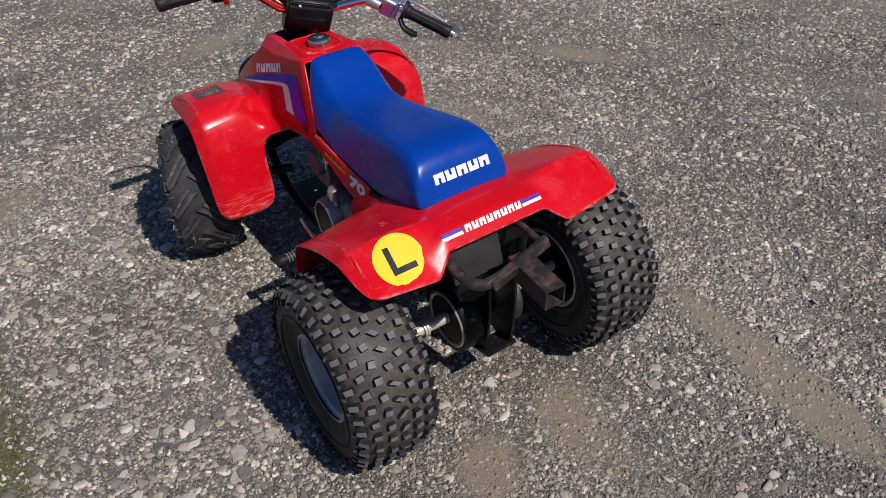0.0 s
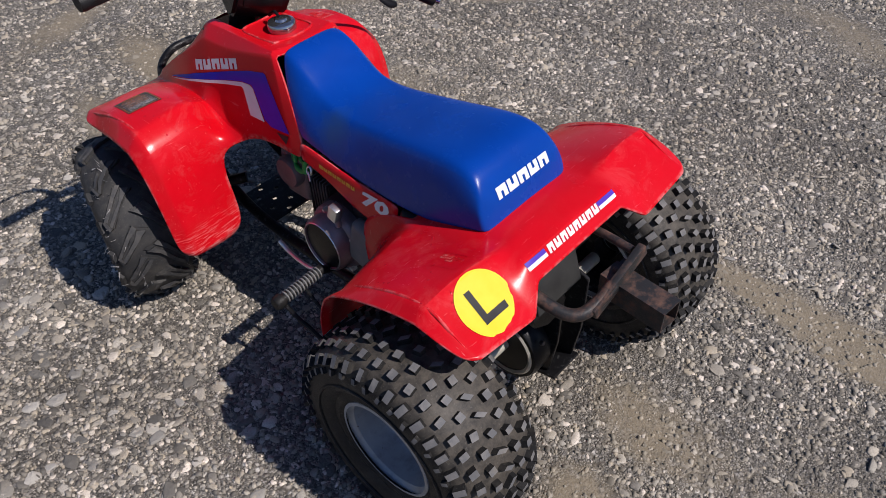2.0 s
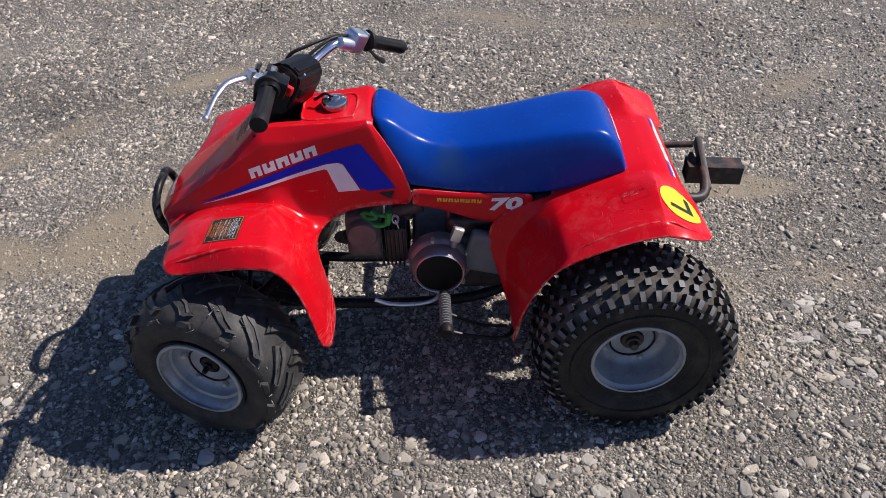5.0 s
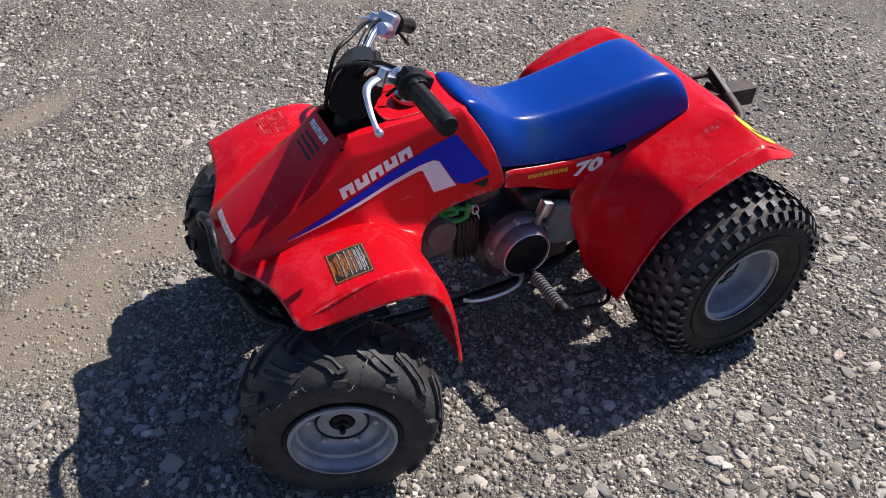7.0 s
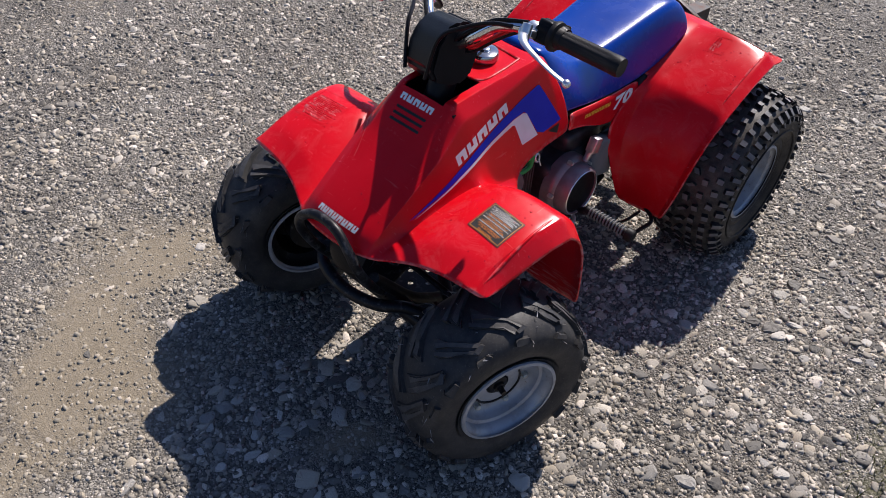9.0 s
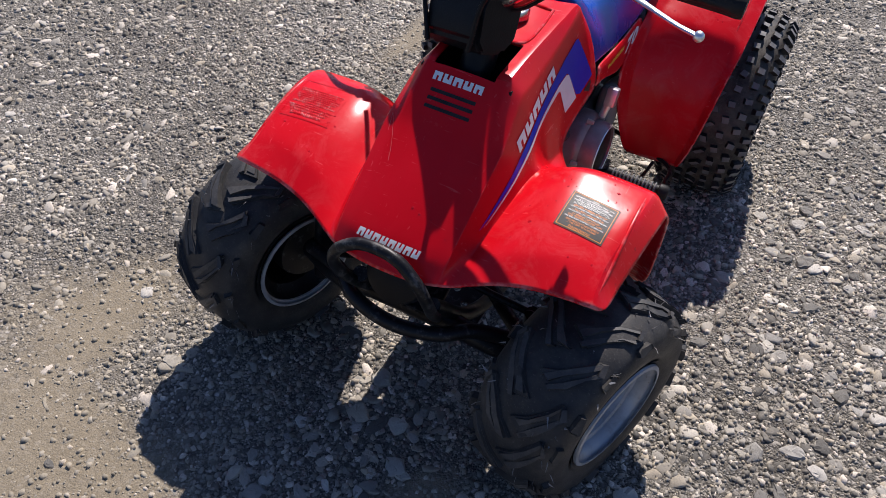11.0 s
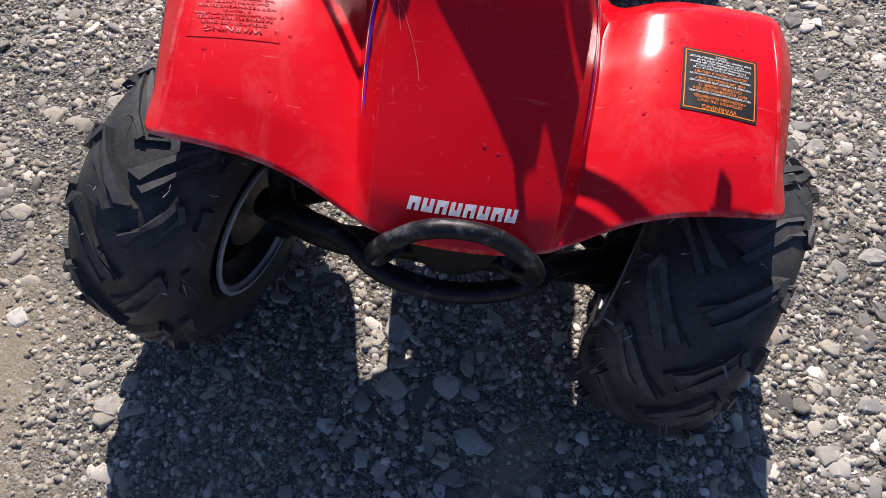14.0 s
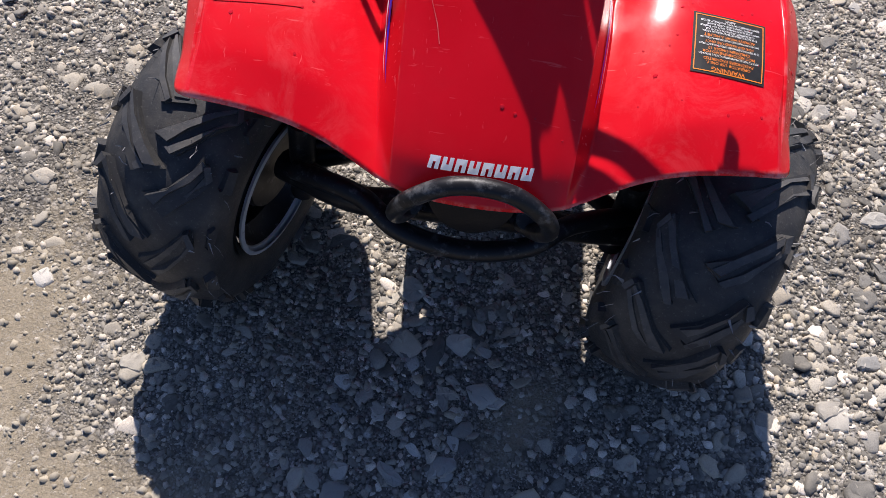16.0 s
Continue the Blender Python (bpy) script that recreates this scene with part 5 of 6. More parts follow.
for side in (-1, 1):
    # x runs backwards on the left and forwards on the right, y up
    u = (0, side, 0)
    fwd = side
    def P(y, z):
        return ((y - 0.75) * fwd, z - 0.48)
    o = (side * 0.094, 0.75, 0.48)
    def band(points):
        pts = [P(*q) for q in points]
        return pts if fwd < 0 else pts[::-1]
    blue = polys(band([(0.962, 0.425), (0.849, 0.4600), (0.698, 0.504), (0.670, 0.507), (0.662, 0.500), (0.634, 0.452), (0.616, 0.444), (0.563, 0.449), (0.625, 0.541), (0.632, 0.543), (0.676, 0.532), (0.849, 0.4715)]))
    sticker("blue_stripe", blue, BLUE, front_body, o, u, (0, 0, 1), 0.0008, "blue stripe decal", away=0.03)
    white = polys(band([(0.955, 0.4245), (0.849, 0.4552), (0.702, 0.493), (0.696, 0.491), (0.678, 0.444), (0.634, 0.447), (0.664, 0.502), (0.674, 0.506), (0.698, 0.503), (0.849, 0.4597)]))
    sticker("white_stripe", white, WHITE, front_body, o, u, (0, 0, 1), 0.0014, "white stripe decal", away=0.03)
    if side < 0:
        sticker("torn_sticker", polys(band([(0.601, 0.4395), (0.574, 0.4245), (0.566, 0.4430)])), INK, front_body, o, u, (0, 0, 1), 0.0008, "torn black sticker", away=0.03)
    # plain blocks for the maker's mark, rising backwards along the stripe
    a, b = Vector((0, 0.849, 0.4785)), Vector((0, 0.708, 0.5240))
    d = (b - a).normalized() if side < 0 else (a - b).normalized()
    st = a if side < 0 else b
    mark("maker_mark", bars(5, 0.142, 0.0195, 0.0042, 0.1), 0.003 if side < 0 else 0.001, WHITE, front_body, (side * 0.094, st.y, st.z), d, (0, -d.z, d.y) if side > 0 else (0, d.z, -d.y) if d.y > 0 else (0, d.z, -d.y), 0.0012, "white block decal", away=0.03)

mark("bonnet_mark", bars(5, 0.074, 0.0120, 0.0026), -0.037, WHITE, front_body, (0.004, 0.8515, 0.553), (-1, 0, 0), (0, -0.66, 0.75), 0.0010, "small white block decal")
mark("nose_mark", bars(8, 0.093, 0.0115, 0.0022, 0.15), -0.0465, WHITE, front_body, (0.002, 1.0348, 0.4093), (-1, 0, 0), (0, -0.6, 0.8), 0.0010, "white block decal on the nose")
for k in range(3):
    slot = moved(polys([(-0.034, -0.0024), (0.034, -0.0024), (0.034, 0.0024), (-0.034, 0.0024)]), 0, 0.0115 * k)
    sticker("vent_slot", slot, INK, front_body, (0.004, 0.8755, 0.526), (-1, 0, 0), (0, -0.66, 0.75), 0.0006, "black vent slot")

# long pale scratches on the bonnet
for line in ([(0.079, 0.893), (0.072, 0.903), (0.063, 0.920), (0.056, 0.936), (0.052, 0.950)], [(0.079, 0.893), (0.076, 0.904), (0.073, 0.916)]):
    flat = [(-(x - 0.065) - 0.00035, -(y - 0.92) / 0.84) for x, y in line] + [(-(x - 0.065) + 0.00035, -(y - 0.92) / 0.84) for x, y in line[::-1]]
    sticker("scratch", polys(flat), SCRATCH, front_body, (0.065, 0.92, 0.494), (-1, 0, 0), (0, -0.84, 0.54), 0.0004, "thin pale scratch")

# tail markings
tail_u, tail_v = (1, 0, 0), (0, 0.65, 0.76)
for x0 in (-0.112, 0.066):
    sticker("tail_stripe", polys([(x0, 0.0), (x0 + 0.044, 0.0), (x0 + 0.044, 0.006), (x0, 0.006)]), WHITE, rear_body, (0, 0.009, 0.455), tail_u, tail_v, 0.0010)
    sticker("tail_stripe", polys([(x0, 0.006), (x0 + 0.044, 0.006), (x0 + 0.044, 0.013), (x0, 0.013)]), PURPLE, rear_body, (0, 0.009, 0.455), tail_u, tail_v, 0.0010, "violet tail stripe")
mark("tail_mark", bars(8, 0.126, 0.0135, 0.0030, 0.15), -0.063, WHITE, rear_body, (0, 0.009, 0.455), tail_u, tail_v, 0.0012, "white block decal on the tail")
mark("seat_mark", bars(5, 0.124, 0.0195, 0.0034), -0.057, WHITE, seat, (0.0, 0.112, 0.500), (1, 0, 0), (0, 0.4, 0.91), 0.0010, "white block print on the seat tail")

# learner disc
disc = bmesh.new()
bmesh.ops.create_circle(disc, cap_ends=True, radius=0.0475, segments=44)
edge = random.Random(12)
for v in disc.verts:
    a = math.atan2(v.co.y, v.co.x)
    if -2.0 < a < -0.1:      # the lower edge is torn
        v.co *= edge.uniform(0.90, 0.985)
sticker("learner_disc", diced(disc, 0.008), YELLOW, rear_body, (-0.197, 0.016, 0.456), (1, 0.02, 0.03), (0.02, 0.65, 0.76), 0.0011, "round yellow learner sticker with a black letter L")
ell = polys([(-0.021, -0.024), (0.027, -0.024), (0.027, -0.013), (-0.010, -0.013), (-0.010, 0.027), (-0.021, 0.027)])
ell.transform(Matrix.Rotation(radians(-2), 4, "Z"))
sticker("learner_letter", ell, INK, rear_body, (-0.197, 0.016, 0.456), (1, 0.02, 0.03), (0.02, 0.65, 0.76), 0.0017, "black letter L")

# model marks under the seat: amber blocks and the number
for side in (-1, 1):
    target = panel_left if side < 0 else side_panel
    sgn = -side
    mark("model_mark", bars(8, 0.090, 0.0085, 0.0024, 0.1), -0.5 * 0.090, AMBER, target, (side * 0.12, 0.438, 0.411), (0, side, 0.10 * -sgn), (0, 0, 1), 0.0008, "amber block decal")
    num = lettering("70", 0.027, 0.0018)
    moved(num, 0, 0, 1.75, 1.0)
    for q in num.verts:
        q.co.x += q.co.y * 0.30
    sticker("model_number", num, WHITE, target, (side * 0.12, 0.347, 0.390), (0, side, 0), (0, 0, 1), 0.0009, "white number 70")

# warning label on the left front mudguard
LAB_O, LAB_U, LAB_V = (-0.217, 0.884, 0.450), (0.994, -0.09, 0.0), (0.04, 1, -0.12)
warn = new("warning_label")
warn.parent = bike
W2, H2 = 0.0350, 0.0330


def label_piece(name, flat, material, lift):
    return part(name, lay(flat, front_body, LAB_O, LAB_U, LAB_V, lift), material, warn, smooth=False)


label_piece("label_ground", polys([(-W2, -H2), (W2, -H2), (W2, H2), (-W2, H2)]), INK, 0.0008)
e = 0.0022
label_piece("label_border", polys(*[[(x0, y0), (x1, y0), (x1, y1), (x0, y1)] for x0, y0, x1, y1 in
            ((-W2 + e, -H2 + e, W2 - e, -H2 + e + 0.0009), (-W2 + e, H2 - e - 0.0009, W2 - e, H2 - e), (-W2 + e, -H2 + e, -W2 + e + 0.0009, H2 - e), (W2 - e - 0.0009, -H2 + e, W2 - e, H2 - e))]), ORANGE, 0.0012)
LINES = ((0.0275, "WARNING", 0.0048, ORANGE), (0.0215, "OPERATOR USE ONLY.", 0.0030, ORANGE), (0.0172, "PASSENGERS PROHIBITED", 0.0030, ORANGE), (0.0128, "ADULT SUPERVISION AND INSTRUCTION IS REQUIRED.", 0.0021, WHITE),
         (0.0088, "NOT RECOMMENDED FOR", 0.0030, ORANGE), (0.0046, "CHILDREN UNDER 12", 0.0030, ORANGE), (0.0008, "THIS VEHICLE IS DESIGNED AND MANUFACTURED", 0.0021, WHITE), (-0.0030, "FOR OFF-ROAD USE ONLY", 0.0028, ORANGE),
         (-0.0068, "OPERATION ON PUBLIC STREETS, ROADS OR HIGHWAYS IS ILLEGAL", 0.0019, WHITE), (-0.0108, "ALWAYS WEAR A HELMET", 0.0030, ORANGE), (-0.0148, "DO NOT OPERATE THIS VEHICLE AFTER", 0.0021, WHITE), (-0.0178, "CONSUMING ALCOHOL OR DRUGS.", 0.0021, WHITE),
         (-0.0212, "GASOLINE IS FLAMMABLE. SHUT OFF ENGINE", 0.0021, WHITE), (-0.0242, "AVOID SPARKS AND OPEN FLAME", 0.0021, WHITE), (-0.0276, "READ OWNER'S MANUAL CAREFULLY BEFORE", 0.0021, WHITE), (-0.0306, "RIDING.", 0.0021, WHITE))
for y, text, size, mat in LINES:
    flat = lettering(text, size)
    width = max(q.co.x for q in flat.verts) - min(q.co.x for q in flat.verts)
    moved(flat, 0, y * 0.92, min(1.0, 0.057 / width))
    label_piece("label_text", flat, mat, 0.0013)

# raised lettering panel moulded in the right front mudguard, and one on the rear left mudguard
emb = new("moulded_warning_panel")
emb.parent = bike


def moulded(target, parent, origin, u, v, w, h, lines):
    """A raised frame with raised lines of words."""
    o = []
    for x0, y0, x1, y1 in ((-w, -h, w, -h + 0.0014), (-w, h - 0.0014, w, h), (-w, -h, -w + 0.0014, h), (w - 0.0014, -h, w, h)):
        o.append([(x0, y0), (x1, y0), (x1, y1), (x0, y1)])
    part("raised_frame", lay(polys(*o), target, origin, u, v, 0.0007), RED, parent, "raised moulded frame", smooth=False)
    y = h - 0.003
    for text, size in lines:
        y -= size * 1.5
        flat = lettering(text, size, size * 0.02)
        width = max(q.co.x for q in flat.verts) - min(q.co.x for q in flat.verts)
        moved(flat, 0, y, min(1.25, (2 * w - 0.008) / width))
        for q in flat.verts:
            q.co.z = 0.0
        solid = bmesh.ops.extrude_face_region(flat, geom=flat.faces[:])["geom"]
        for q in solid:
            if isinstance(q, bmesh.types.BMVert):
                q.co.z += 0.0005
        part("raised_print", lay(flat, target, origin, u, v, 0.0001), RED, parent, "raised moulded lettering", smooth=False)


PRINT = (("WARNING", 0.0062), ("OPERATOR USE ONLY.", 0.0034), ("PASSENGERS PROHIBITED", 0.0034), ("ADULT SUPERVISION AND INSTRUCTION", 0.0026), ("IS REQUIRED.", 0.0026), ("NOT RECOMMENDED FOR", 0.0034), ("CHILDREN UNDER 12", 0.0034),
         ("THIS VEHICLE IS DESIGNED AND", 0.0026), ("MANUFACTURED FOR OFF-ROAD USE ONLY", 0.0026), ("OPERATION ON PUBLIC STREETS, ROADS", 0.0026), ("OR HIGHWAYS IS ILLEGAL", 0.0026), ("ALWAYS WEAR A HELMET", 0.0034), ("READ OWNER'S MANUAL CAREFULLY", 0.0026))
moulded(front_body, emb, (0.225, 0.866, 0.450), (0.99, 0.06, 0), (-0.06, 1, -0.12), 0.040, 0.042, PRINT)
moulded(rear_body, rear_body, (-0.180, 0.105, 0.49), (0.1, -1, 0), (1, 0.1, 0.1), 0.024, 0.018, (("WARNING", 0.0048), ("ONLY THE OPERATOR", 0.0034), ("RIDES", 0.0034)))

# rain drops on the mudguards
rng = random.Random(12)
drops = bmesh.new()
for target, cx, cy, sx, sy, count in ((front_body, -0.215, 0.86, 0.08, 0.10, 46), (front_body, 0.22, 0.90, 0.07, 0.06, 7), (front_body, -0.04, 1.0, 0.05, 0.03, 4), (rear_body, -0.20, 0.13, 0.07, 0.10, 40)):
    for k in range(count):
        p = Vector((cx + rng.uniform(-sx, sx), cy + rng.uniform(-sy, sy), 0.70))
        hit, place, normal, _ = target.ray_cast(p, (0, 0, -1))
        if hit and normal.z > 0.3:
            r = rng.uniform(0.0009, 0.0024)
            m = axis_pose(place, normal) @ Matrix.Diagonal((r, r * rng.uniform(0.8, 1.4), r * 0.45, 1))
            bmesh.ops.create_icosphere(drops, subdivisions=1, radius=1, matrix=m)
n = Nodes("water")
n.set(Base_Color=(0.50, 0.006, 0.012), Roughness=0.04, Specular_IOR_Level=0.6)
tagged(part("rain_water", drops, n.mat, bike, "scattered clear rain drops"), kind="stuff")


# ---------------------------------------------------------------- the ground
TRACKS = (  # bare silty patches: centre, half length, half width, turn in degrees, strength
    (0.565, -0.27, 0.31, 0.075, 84, 2.1), (0.24, 1.14, 0.20, 0.10, 75, 0.8), (0.36, 1.30, 0.30, 0.12, -20, 0.8), (0.16, -0.20, 0.22, 0.07, 88, 0.9), (0.12, -0.22, 0.30, 0.09, 85, 0.85), (1.93, 0.30, 0.62, 0.20, 92, 0.50), (-0.12, -0.14, 0.12, 0.08, 60, 0.7), (0.12, -0.12, 0.17, 0.11, 80, 0.9), (0.14, -0.42, 0.22, 0.10, 70, 0.7), (0.46, 1.38, 0.34, 0.17, -30, 1.0), (0.29, 1.16, 0.20, 0.10, 85, 0.85), (-0.10, 1.13, 0.11, 0.05, 60, 0.6), (1.86, -0.45, 0.35, 0.14, 80, 0.50),
    (0.57, 1.00, 0.42, 0.13, 85, 0.8), (0.46, 0.93, 0.25, 0.07, 75, 0.7), (0.62, 1.40, 0.30, 0.20, 60, 0.7), (0.58, 1.15, 0.60, 0.34, 75, 0.5), (0.33, 1.82, 0.48, 0.13, 80, 1.0), (0.00, 1.68, 0.22, 0.07, 75, 0.9), (0.28, 2.35, 0.45, 0.12, 20, 0.6), (1.60, 2.40, 0.60, 0.14, -40, 0.6),
    (2.00, 1.10, 0.60, 0.14, -50, 0.45), (1.95, -0.15, 0.55, 0.12, -65, 0.45), (1.42, 1.38, 0.35, 0.10, -45, 0.6), (-0.75, 1.45, 0.3, 0.12, 30, 0.5),
    (0.22, 1.20, 0.14, 0.08, 10, 0.5), (1.10, 1.70, 0.5, 0.10, -40, 0.6), (1.2, -0.8, 0.5, 0.12, -60, 0.6), (3.0, 0.6, 1.2, 0.25, -60, 0.6), (0.6, 3.6, 1.2, 0.25, 30, 0.6),
)


def bare(x, y):
    """How bare of stones the ground is, 0 to 1."""
    v = 0.0
    for cx, cy, a, b, turn, k in TRACKS:
        c, s = math.cos(radians(turn)), math.sin(radians(turn))
        u, w = ((x - cx) * c + (y - cy) * s) / a, (-(x - cx) * s + (y - cy) * c) / b
        v = max(v, k * math.exp(-1.2 * (u * u + w * w) ** 1.5))
    return min(1.0, max(0.0, v + 0.62 * noise.noise(Vector((x * 3.1, y * 3.1, 2.0))) * (0.42 + v)))


def moss(x, y):
    """How mossy the ground is at the yard's edge, 0 to 1."""
    return max(0.0, min(1.0, 1.6 * math.exp(-((x + 0.95) / 0.13) ** 2 - ((y - 0.48) / 0.33) ** 2) + 0.4 * noise.noise(Vector((x * 9, y * 9, 4))) - 0.25))


def height(x, y):
    return 0.006 * noise.noise(Vector((x * 1.3, y * 1.3, 0))) + 0.004 * noise.noise(Vector((x * 5, y * 5, 7))) - 0.004


def ground_sheet():
    """One sheet: fine near the bike, wide cells out to the horizon."""
    near = list(np.arange(-2.4, 4.6001, 0.05))
    lo, hi = [], []
    step, q = 0.1, -2.4
    while q > -400:
        q -= step
        step *= 1.5
        lo.append(q)
    step, q = 0.1, 4.6
    while q < 400:
        q += step
        step *= 1.5
        hi.append(q)
    xs = sorted(lo) + near + hi
    verts = [(x, y, height(x, y) if -3 < x < 6 and -3 < y < 6 else -0.004) for y in xs for x in xs]
    n = len(xs)
    faces = [(j * n + i, j * n + i + 1, (j + 1) * n + i + 1, (j + 1) * n + i) for j in range(n - 1) for i in range(n - 1)]
    me = bpy.data.meshes.new("ground")
    me.from_pydata(verts, [], faces)
    d = me.attributes.new("dirt", "FLOAT", "POINT")
    d.data.foreach_set("value", [bare(v[0], v[1]) for v in verts])
    g = me.attributes.new("moss", "FLOAT", "POINT")
    g.data.foreach_set("value", [moss(v[0], v[1]) for v in verts])
    me.materials.append(GROUND)
    me.shade_smooth()
    return tagged(new("ground", me), "grey gravel yard with bare silty patches and grit", "ground", kind="structure")


ground = ground_sheet()


def flat_stones(sides, rings, count, seed):
    """Flat, worn or broken stones of unit size: a rough outline, a rounded edge and an almost level top."""
    rng = np.random.default_rng(seed)
    out = []
    for c in range(count):
        ang = (np.arange(sides) + rng.uniform(-0.32, 0.32, sides)) * math.tau / sides
        # a worn round, broken along three to six straight edges
        rad = np.ones(sides)
        cuts = rng.integers(3, 7) if c % 6 else 2
        for q in range(cuts):
            at = (q + rng.uniform(-0.25, 0.25)) * math.tau / cuts
            rad = np.minimum(rad, rng.uniform(0.55, 0.88) / np.maximum(np.cos(ang - at), 0.3))
        rad = rad * (1 + rng.uniform(-0.05, 0.05, sides)) / max(rad.mean(), 0.6) * 0.9
        wide = rng.uniform(0.42, 0.92)
        tilt = rng.normal(scale=0.10, size=2)
        thick = rng.uniform(0.10, 0.26)
        p = []
        for f, z in rings:
            x, y = np.cos(ang) * rad * f, np.sin(ang) * rad * f * wide
            jig = rng.normal(scale=0.030, size=sides) if z > 0.5 else 0.0
            p.append(np.stack([x, y, thick * z + x * tilt[0] + y * tilt[1] + jig], axis=1))
        p.append(np.array([[rng.uniform(-0.2, 0.2), rng.uniform(-0.2, 0.2), thick * 1.12]]))
        out.append(np.concatenate(p))
    tri = []
    n = len(rings)
    for k in range(n - 1):
        for j in range(sides):
            a0, b0 = k * sides + j, k * sides + (j + 1) % sides
            tri += [(a0, b0, b0 + sides), (a0, b0 + sides, a0 + sides)]
    for j in range(sides):
        tri.append(((n - 1) * sides + j, (n - 1) * sides + (j + 1) % sides, n * sides))
    return out, np.array(tri)


def scatter(count, box, sizes, seed, keep, power=1.9):
    """Places, sizes and turns for stones; keep(x, y) is the chance that one stays; a lower power gives more large ones."""
    rng = np.random.default_rng(seed)
    x, y = rng.uniform(box[0], box[1], count), rng.uniform(box[2], box[3], count)
    r = sizes[0] * (sizes[1] / sizes[0]) ** (rng.random(count) ** power)
    chance = rng.random(count)
    mask = np.array([keep(a, b) > c for a, b, c in zip(x, y, chance)])
    return x[mask], y[mask], r[mask], rng.uniform(0, math.tau, mask.sum()), rng.normal(scale=0.22, size=(mask.sum(), 2)), rng


def stone_field(name, spots, shapes, tris, material, label, category, sink=0.30):
    x, y, r, turn, tilt, rng = spots
    n = len(x)
    which = rng.integers(0, len(shapes), n)
    tpl = np.array(shapes)[which] * r[:, None, None]
    c, s = np.cos(turn)[:, None], np.sin(turn)[:, None]
    px, py, pz = tpl[:, :, 0], tpl[:, :, 1], tpl[:, :, 2]
    pz = pz + px * tilt[:, :1] + py * tilt[:, 1:]
    soil = np.clip(np.array([bare(a, b) for a, b in zip(x, y)]) * 1.25, 0, 1)
    z0 = np.array([height(a, b) for a, b in zip(x, y)]) - r * 0.16 * soil
    co = np.stack([x[:, None] + px * c - py * s, y[:, None] + px * s + py * c, z0[:, None] + pz + (r * (0.5 - sink) * 0.45)[:, None]], axis=2)
    nv, nt = co.shape[1], len(tris)
    me = bpy.data.meshes.new(name)
    me.vertices.add(n * nv)
    me.vertices.foreach_set("co", co.reshape(-1).astype(np.float32))
    loops = (tris[None, :, :] + (np.arange(n) * nv)[:, None, None]).reshape(-1)
    me.loops.add(len(loops))
    me.loops.foreach_set("vertex_index", loops.astype(np.int32))
    me.polygons.add(n * nt)
    me.polygons.foreach_set("loop_start", np.arange(0, len(loops), 3, dtype=np.int32))
    me.update(calc_edges=True)
    me.attributes.new("dirt", "FLOAT", "POINT").data.foreach_set("value", np.repeat(soil, nv).astype(np.float32))
    me.materials.append(material)
    return tagged(new(name, me), label, category, kind="stuff")


def near_keep(x, y):
    """Stones lie thickest round the bike, thin out far off and on bare silt."""
    d = math.hypot(x - 0.5, y - 0.6)
    fall = 1.0 if d < 1.7 else max(0.58, 1.0 - 0.35 * (d - 1.8))
    fall *= max(0.0, min(1.0, (x + 1.3) / 0.35, (3.4 - x) / 0.5, (y + 1.6) / 0.35, (3.7 - y) / 0.5) + 0.12 * noise.noise(Vector((x * 4, y * 4, 6))))
    return fall * (1.0 - 0.6 * moss(x, y)) * (1.0 - 0.66 * min(1.0, 1.1 * bare(x, y)) ** 1.2) * (0.78 + 0.5 * noise.noise(Vector((x * 2.3, y * 2.3, 9))) + 0.5 * noise.noise(Vector((x * 7.5, y * 7.5, 3))))


small, small_tris = flat_stones(8, ((1.0, -0.6), (0.97, 0.40), (0.76, 0.98)), 32, 3)


def chip_shapes(count, seed):
    """Angular chips: a five-sided foot, sunk in the grit, and a tilted, smaller top."""
    rng = np.random.default_rng(seed)
    out = []
    for c in range(count):
        ang = (np.arange(5) + rng.uniform(-0.3, 0.3, 5)) * math.tau / 5
        rad = rng.uniform(0.7, 1.15, 5)
        wide = rng.uniform(0.5, 0.95)
        tall, tilt = rng.uniform(0.26, 0.60), rng.normal(scale=0.26, size=2)
        foot = np.stack([np.cos(ang) * rad, np.sin(ang) * rad * wide, np.full(5, -0.35)], axis=1)
        inset = rng.uniform(0.62, 0.94, 5)
        x, y = np.cos(ang) * rad * inset, np.sin(ang) * rad * wide * inset
        out.append(np.concatenate([foot, np.stack([x, y, tall + x * tilt[0] + y * tilt[1]], axis=1)]))
    tri = []
    for k in range(5):
        m = (k + 1) % 5
        tri += [(k, m, m + 5), (k, m + 5, k + 5)]
    return out, np.array(tri + [(5, 6, 7), (5, 7, 8), (5, 8, 9)])


def coarse_keep(x, y):
    """Coarser stones lie thickest along the left of the bike and before it."""
    k = near_keep(x, y)
    side = max(math.exp(-((x + 0.55) / 0.45) ** 2), 0.8 * math.exp(-((x - 0.75) / 0.35) ** 2 - ((y - 0.9) / 0.5) ** 2), math.exp(-((x + 0.08) / 0.3) ** 2 - ((y + 0.45) / 0.28) ** 2), 0.9 * math.exp(-((x + 0.05) / 0.30) ** 2 - ((y - 1.15) / 0.28) ** 2))
    return k * (0.70 + 0.30 * side)


def outer_keep(x, y):
    """Chips that lie beyond the ground next to the bike."""
    return 0.0 if -1.0 < x < 1.2 and -0.65 < y < 1.75 else near_keep(x, y)


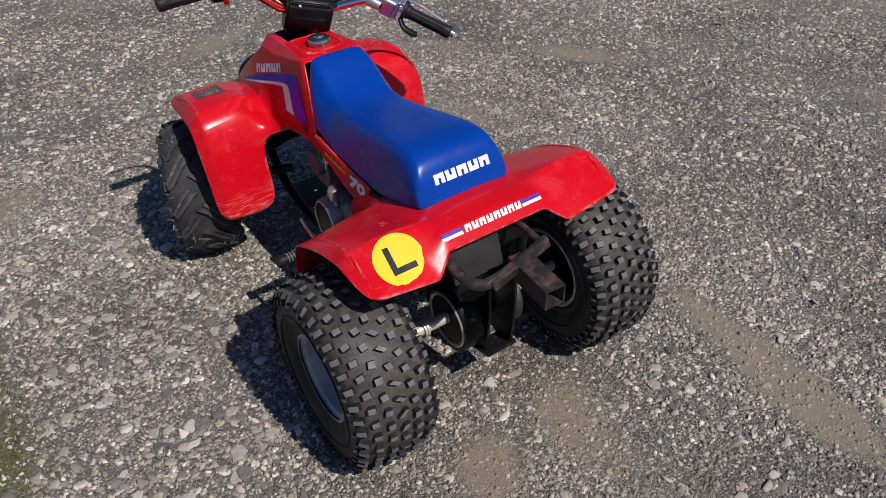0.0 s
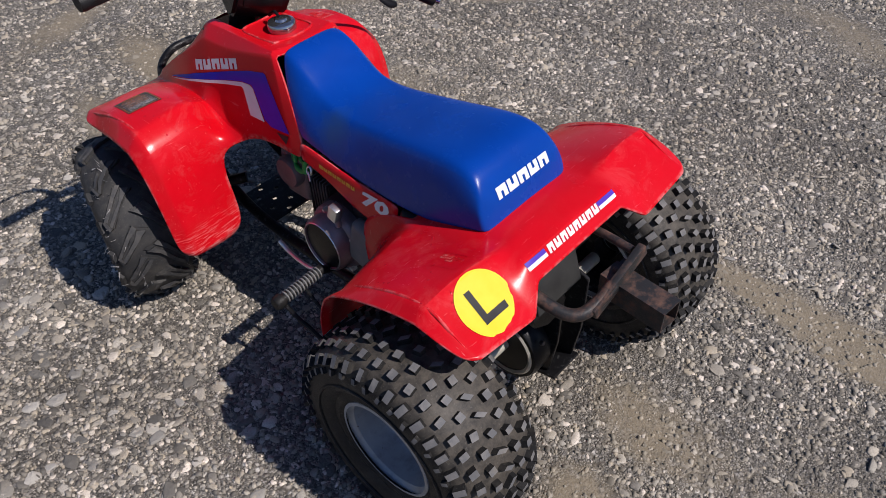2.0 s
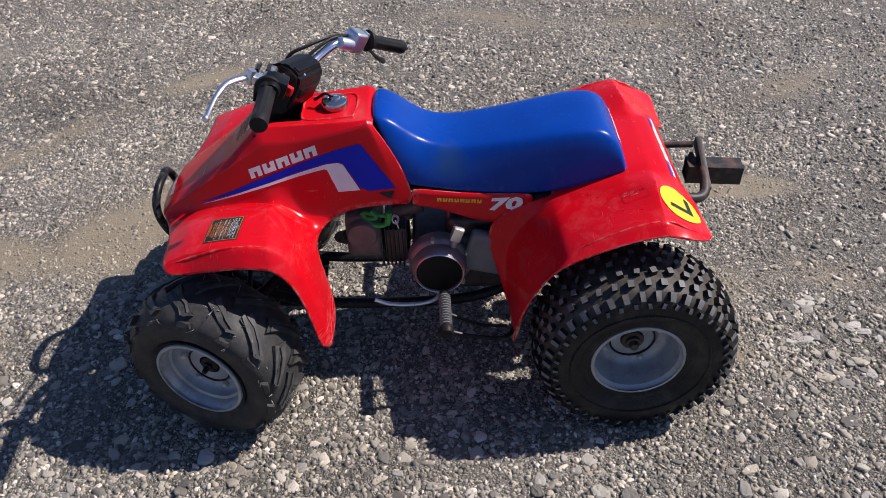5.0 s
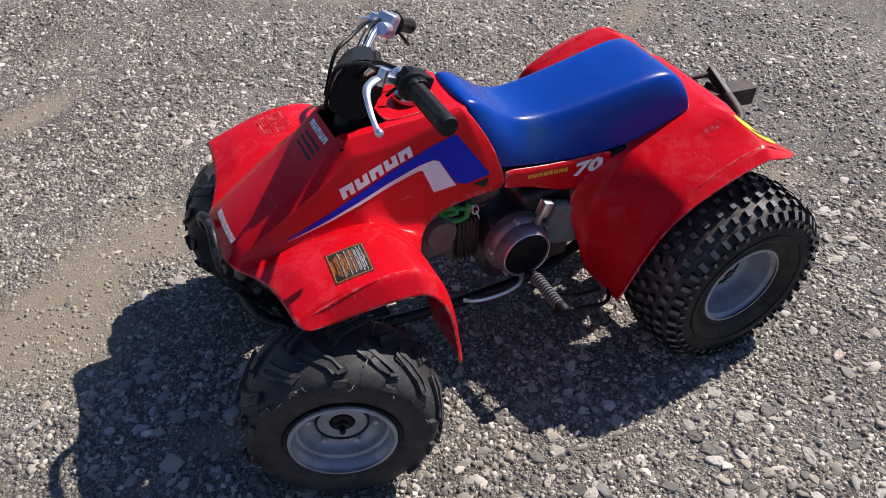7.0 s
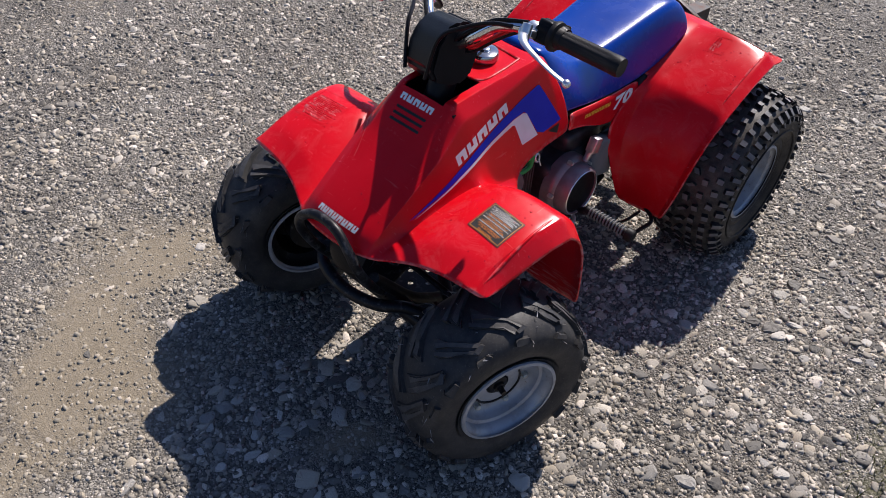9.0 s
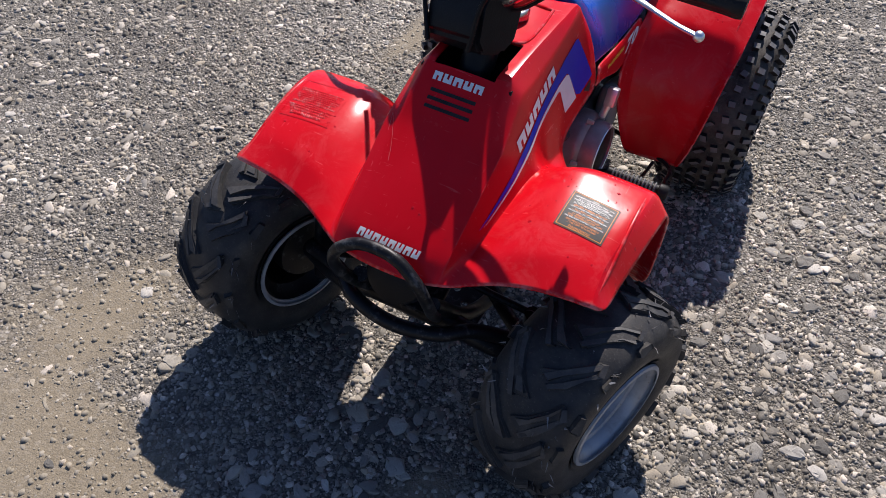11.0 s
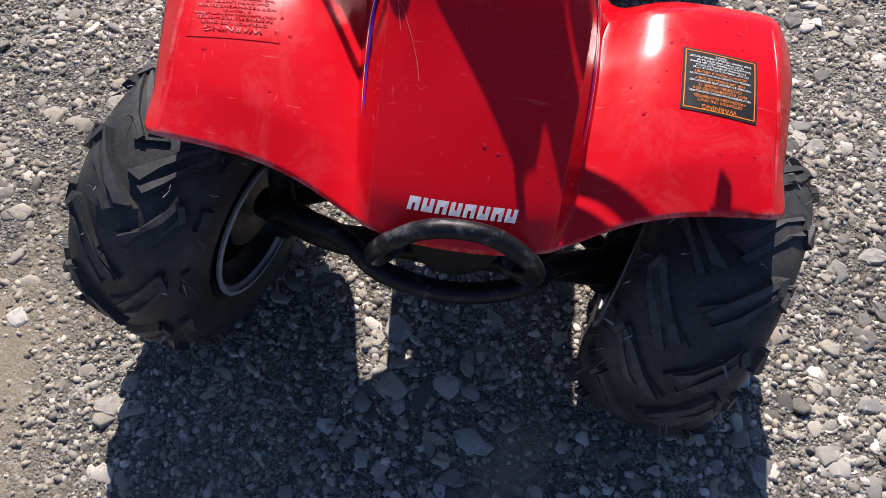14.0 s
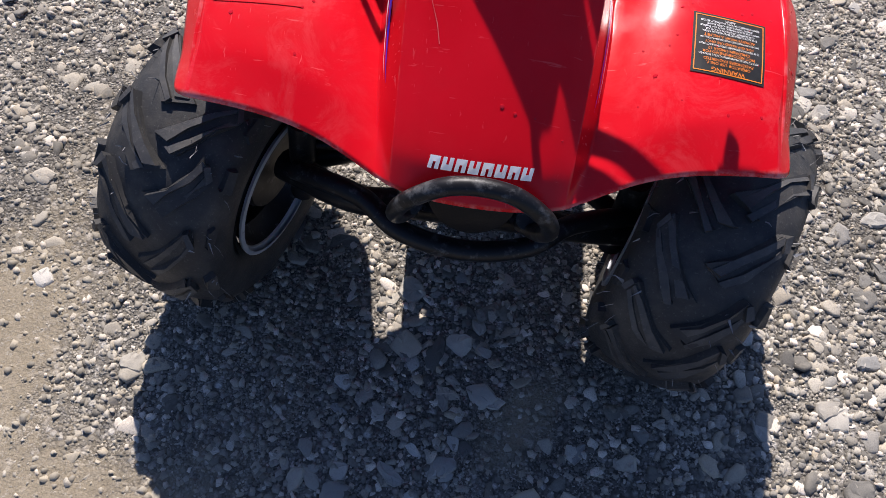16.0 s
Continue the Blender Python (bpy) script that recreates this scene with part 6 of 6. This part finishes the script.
chips, chip_tris = chip_shapes(24, 8)
VIEW = (-1.3, 3.4, -1.6, 3.7)
near_spots = scatter(84000, (-1.0, 1.2, -0.65, 1.75), (0.0026, 0.0095), 23, near_keep)
stone_field("fine_gravel", scatter(70000, VIEW, (0.0032, 0.0110), 21, near_keep), chips, chip_tris, GRAVEL, "fine loose grey gravel chips", "gravel", 0.55)
stone_field("fine_gravel", near_spots, chips, chip_tris, GRAVEL, "fine loose grey gravel chips round the quad bike", "gravel", 0.55)
stone_field("fine_gravel", scatter(56000, VIEW, (0.0050, 0.0140), 27, outer_keep), chips, chip_tris, GRAVEL, "loose grey gravel chips further out in the yard", "gravel", 0.55)
stone_field("gravel", scatter(56000, VIEW, (0.0060, 0.0225), 22, coarse_keep, 1.7), small, small_tris, GRAVEL, "loose grey river gravel", "gravel", 0.66)

# the largest stones, each one by itself
SHAPES, shape_tris = flat_stones(14, ((0.96, -0.9), (1.0, 0.1), (0.94, 0.62), (0.80, 0.95), (0.45, 1.05)), 14, 31)
meshes = []
for k, p in enumerate(SHAPES):
    me = bpy.data.meshes.new("stone")
    me.from_pydata([tuple(q) for q in p], [], [tuple(int(i) for i in t) for t in shape_tris])
    me.materials.append(STONE)
    me.shade_smooth()
    me.set_sharp_from_angle(angle=radians(32))
    meshes.append(me)


def stone(x, y, r, k, turn):
    ob = new("stone", meshes[k % len(meshes)])
    ob.parent = ground
    ob.matrix_basis = pose(x, y, height(x, y) + 0.02 * r, random.uniform(-6, 6), random.uniform(-6, 6), turn) @ Matrix.Diagonal((r, r, r, 1))
    return ob


# known large stones: place and half size
for k, (x, y, r) in enumerate(((-0.407, 0.611, 0.021), (0.311, -0.159, 0.020), (0.846, 1.234, 0.014), (-0.499, 0.972, 0.020), (-0.467, 0.622, 0.016), (-0.607, 0.767, 0.024),
                               (-0.350, 0.267, 0.018), (-0.485, 0.508, 0.022), (-0.469, -0.118, 0.024), (-0.654, 0.788, 0.018), (-0.526, 0.540, 0.021), (0.088, 0.979, 0.015),
                               (0.415, 1.113, 0.019), (0.571, 1.005, 0.017), (0.621, 0.850, 0.022), (0.693, 0.465, 0.020), (-0.565, 0.310, 0.021), (-0.454, 1.013, 0.022), (0.643, -0.018, 0.015), (0.448, 1.365, 0.012))):
    stone(x, y, r, k, 37 * k)
rng = random.Random(77)
placed = 0
while placed < 279:
    x, y = rng.choice(((rng.uniform(-0.95, 1.9), rng.uniform(-0.9, 2.3)), (rng.gauss(-0.08, 0.16), rng.gauss(-0.40, 0.12)), (rng.gauss(-0.60, 0.16), rng.uniform(-0.1, 1.2)), (rng.gauss(0.0, 0.14), rng.gauss(1.18, 0.12))))
    if bare(x, y) > 0.35 or rng.random() > (1.0 if x < 0.3 else 0.38):
        continue
    stone(x, y, 0.012 * (0.027 / 0.012) ** (rng.random() ** 1.9), rng.randrange(14), rng.uniform(0, 360))
    placed += 1

# a little dry grass at the yard's edge
blades = bmesh.new()
rng = random.Random(5)
for k in range(900):
    x, y = rng.gauss(-0.94, 0.06), rng.gauss(0.50, 0.19)
    a, h = rng.uniform(0, math.tau), rng.uniform(0.008, 0.028)
    d = Vector((math.cos(a), math.sin(a), 0))
    b = Vector((x, y, height(x, y)))
    w = d.cross(Vector((0, 0, 1))) * rng.uniform(0.0007, 0.0014)
    lean = d * h * rng.uniform(0.2, 1.1)
    p = [blades.verts.new(q) for q in (b - w, b + w, b + lean * 0.5 + w * 0.7 + Vector((0, 0, h * 0.7)), b + lean * 0.5 - w * 0.7 + Vector((0, 0, h * 0.7)), b + lean + Vector((0, 0, h)))]
    blades.faces.new(p[:4])
    blades.faces.new((p[3], p[2], p[4]))
tagged(part("grass", blades, LEAF, None, smooth=False), "short sparse grass at the edge of the gravel", "grass", kind="stuff")
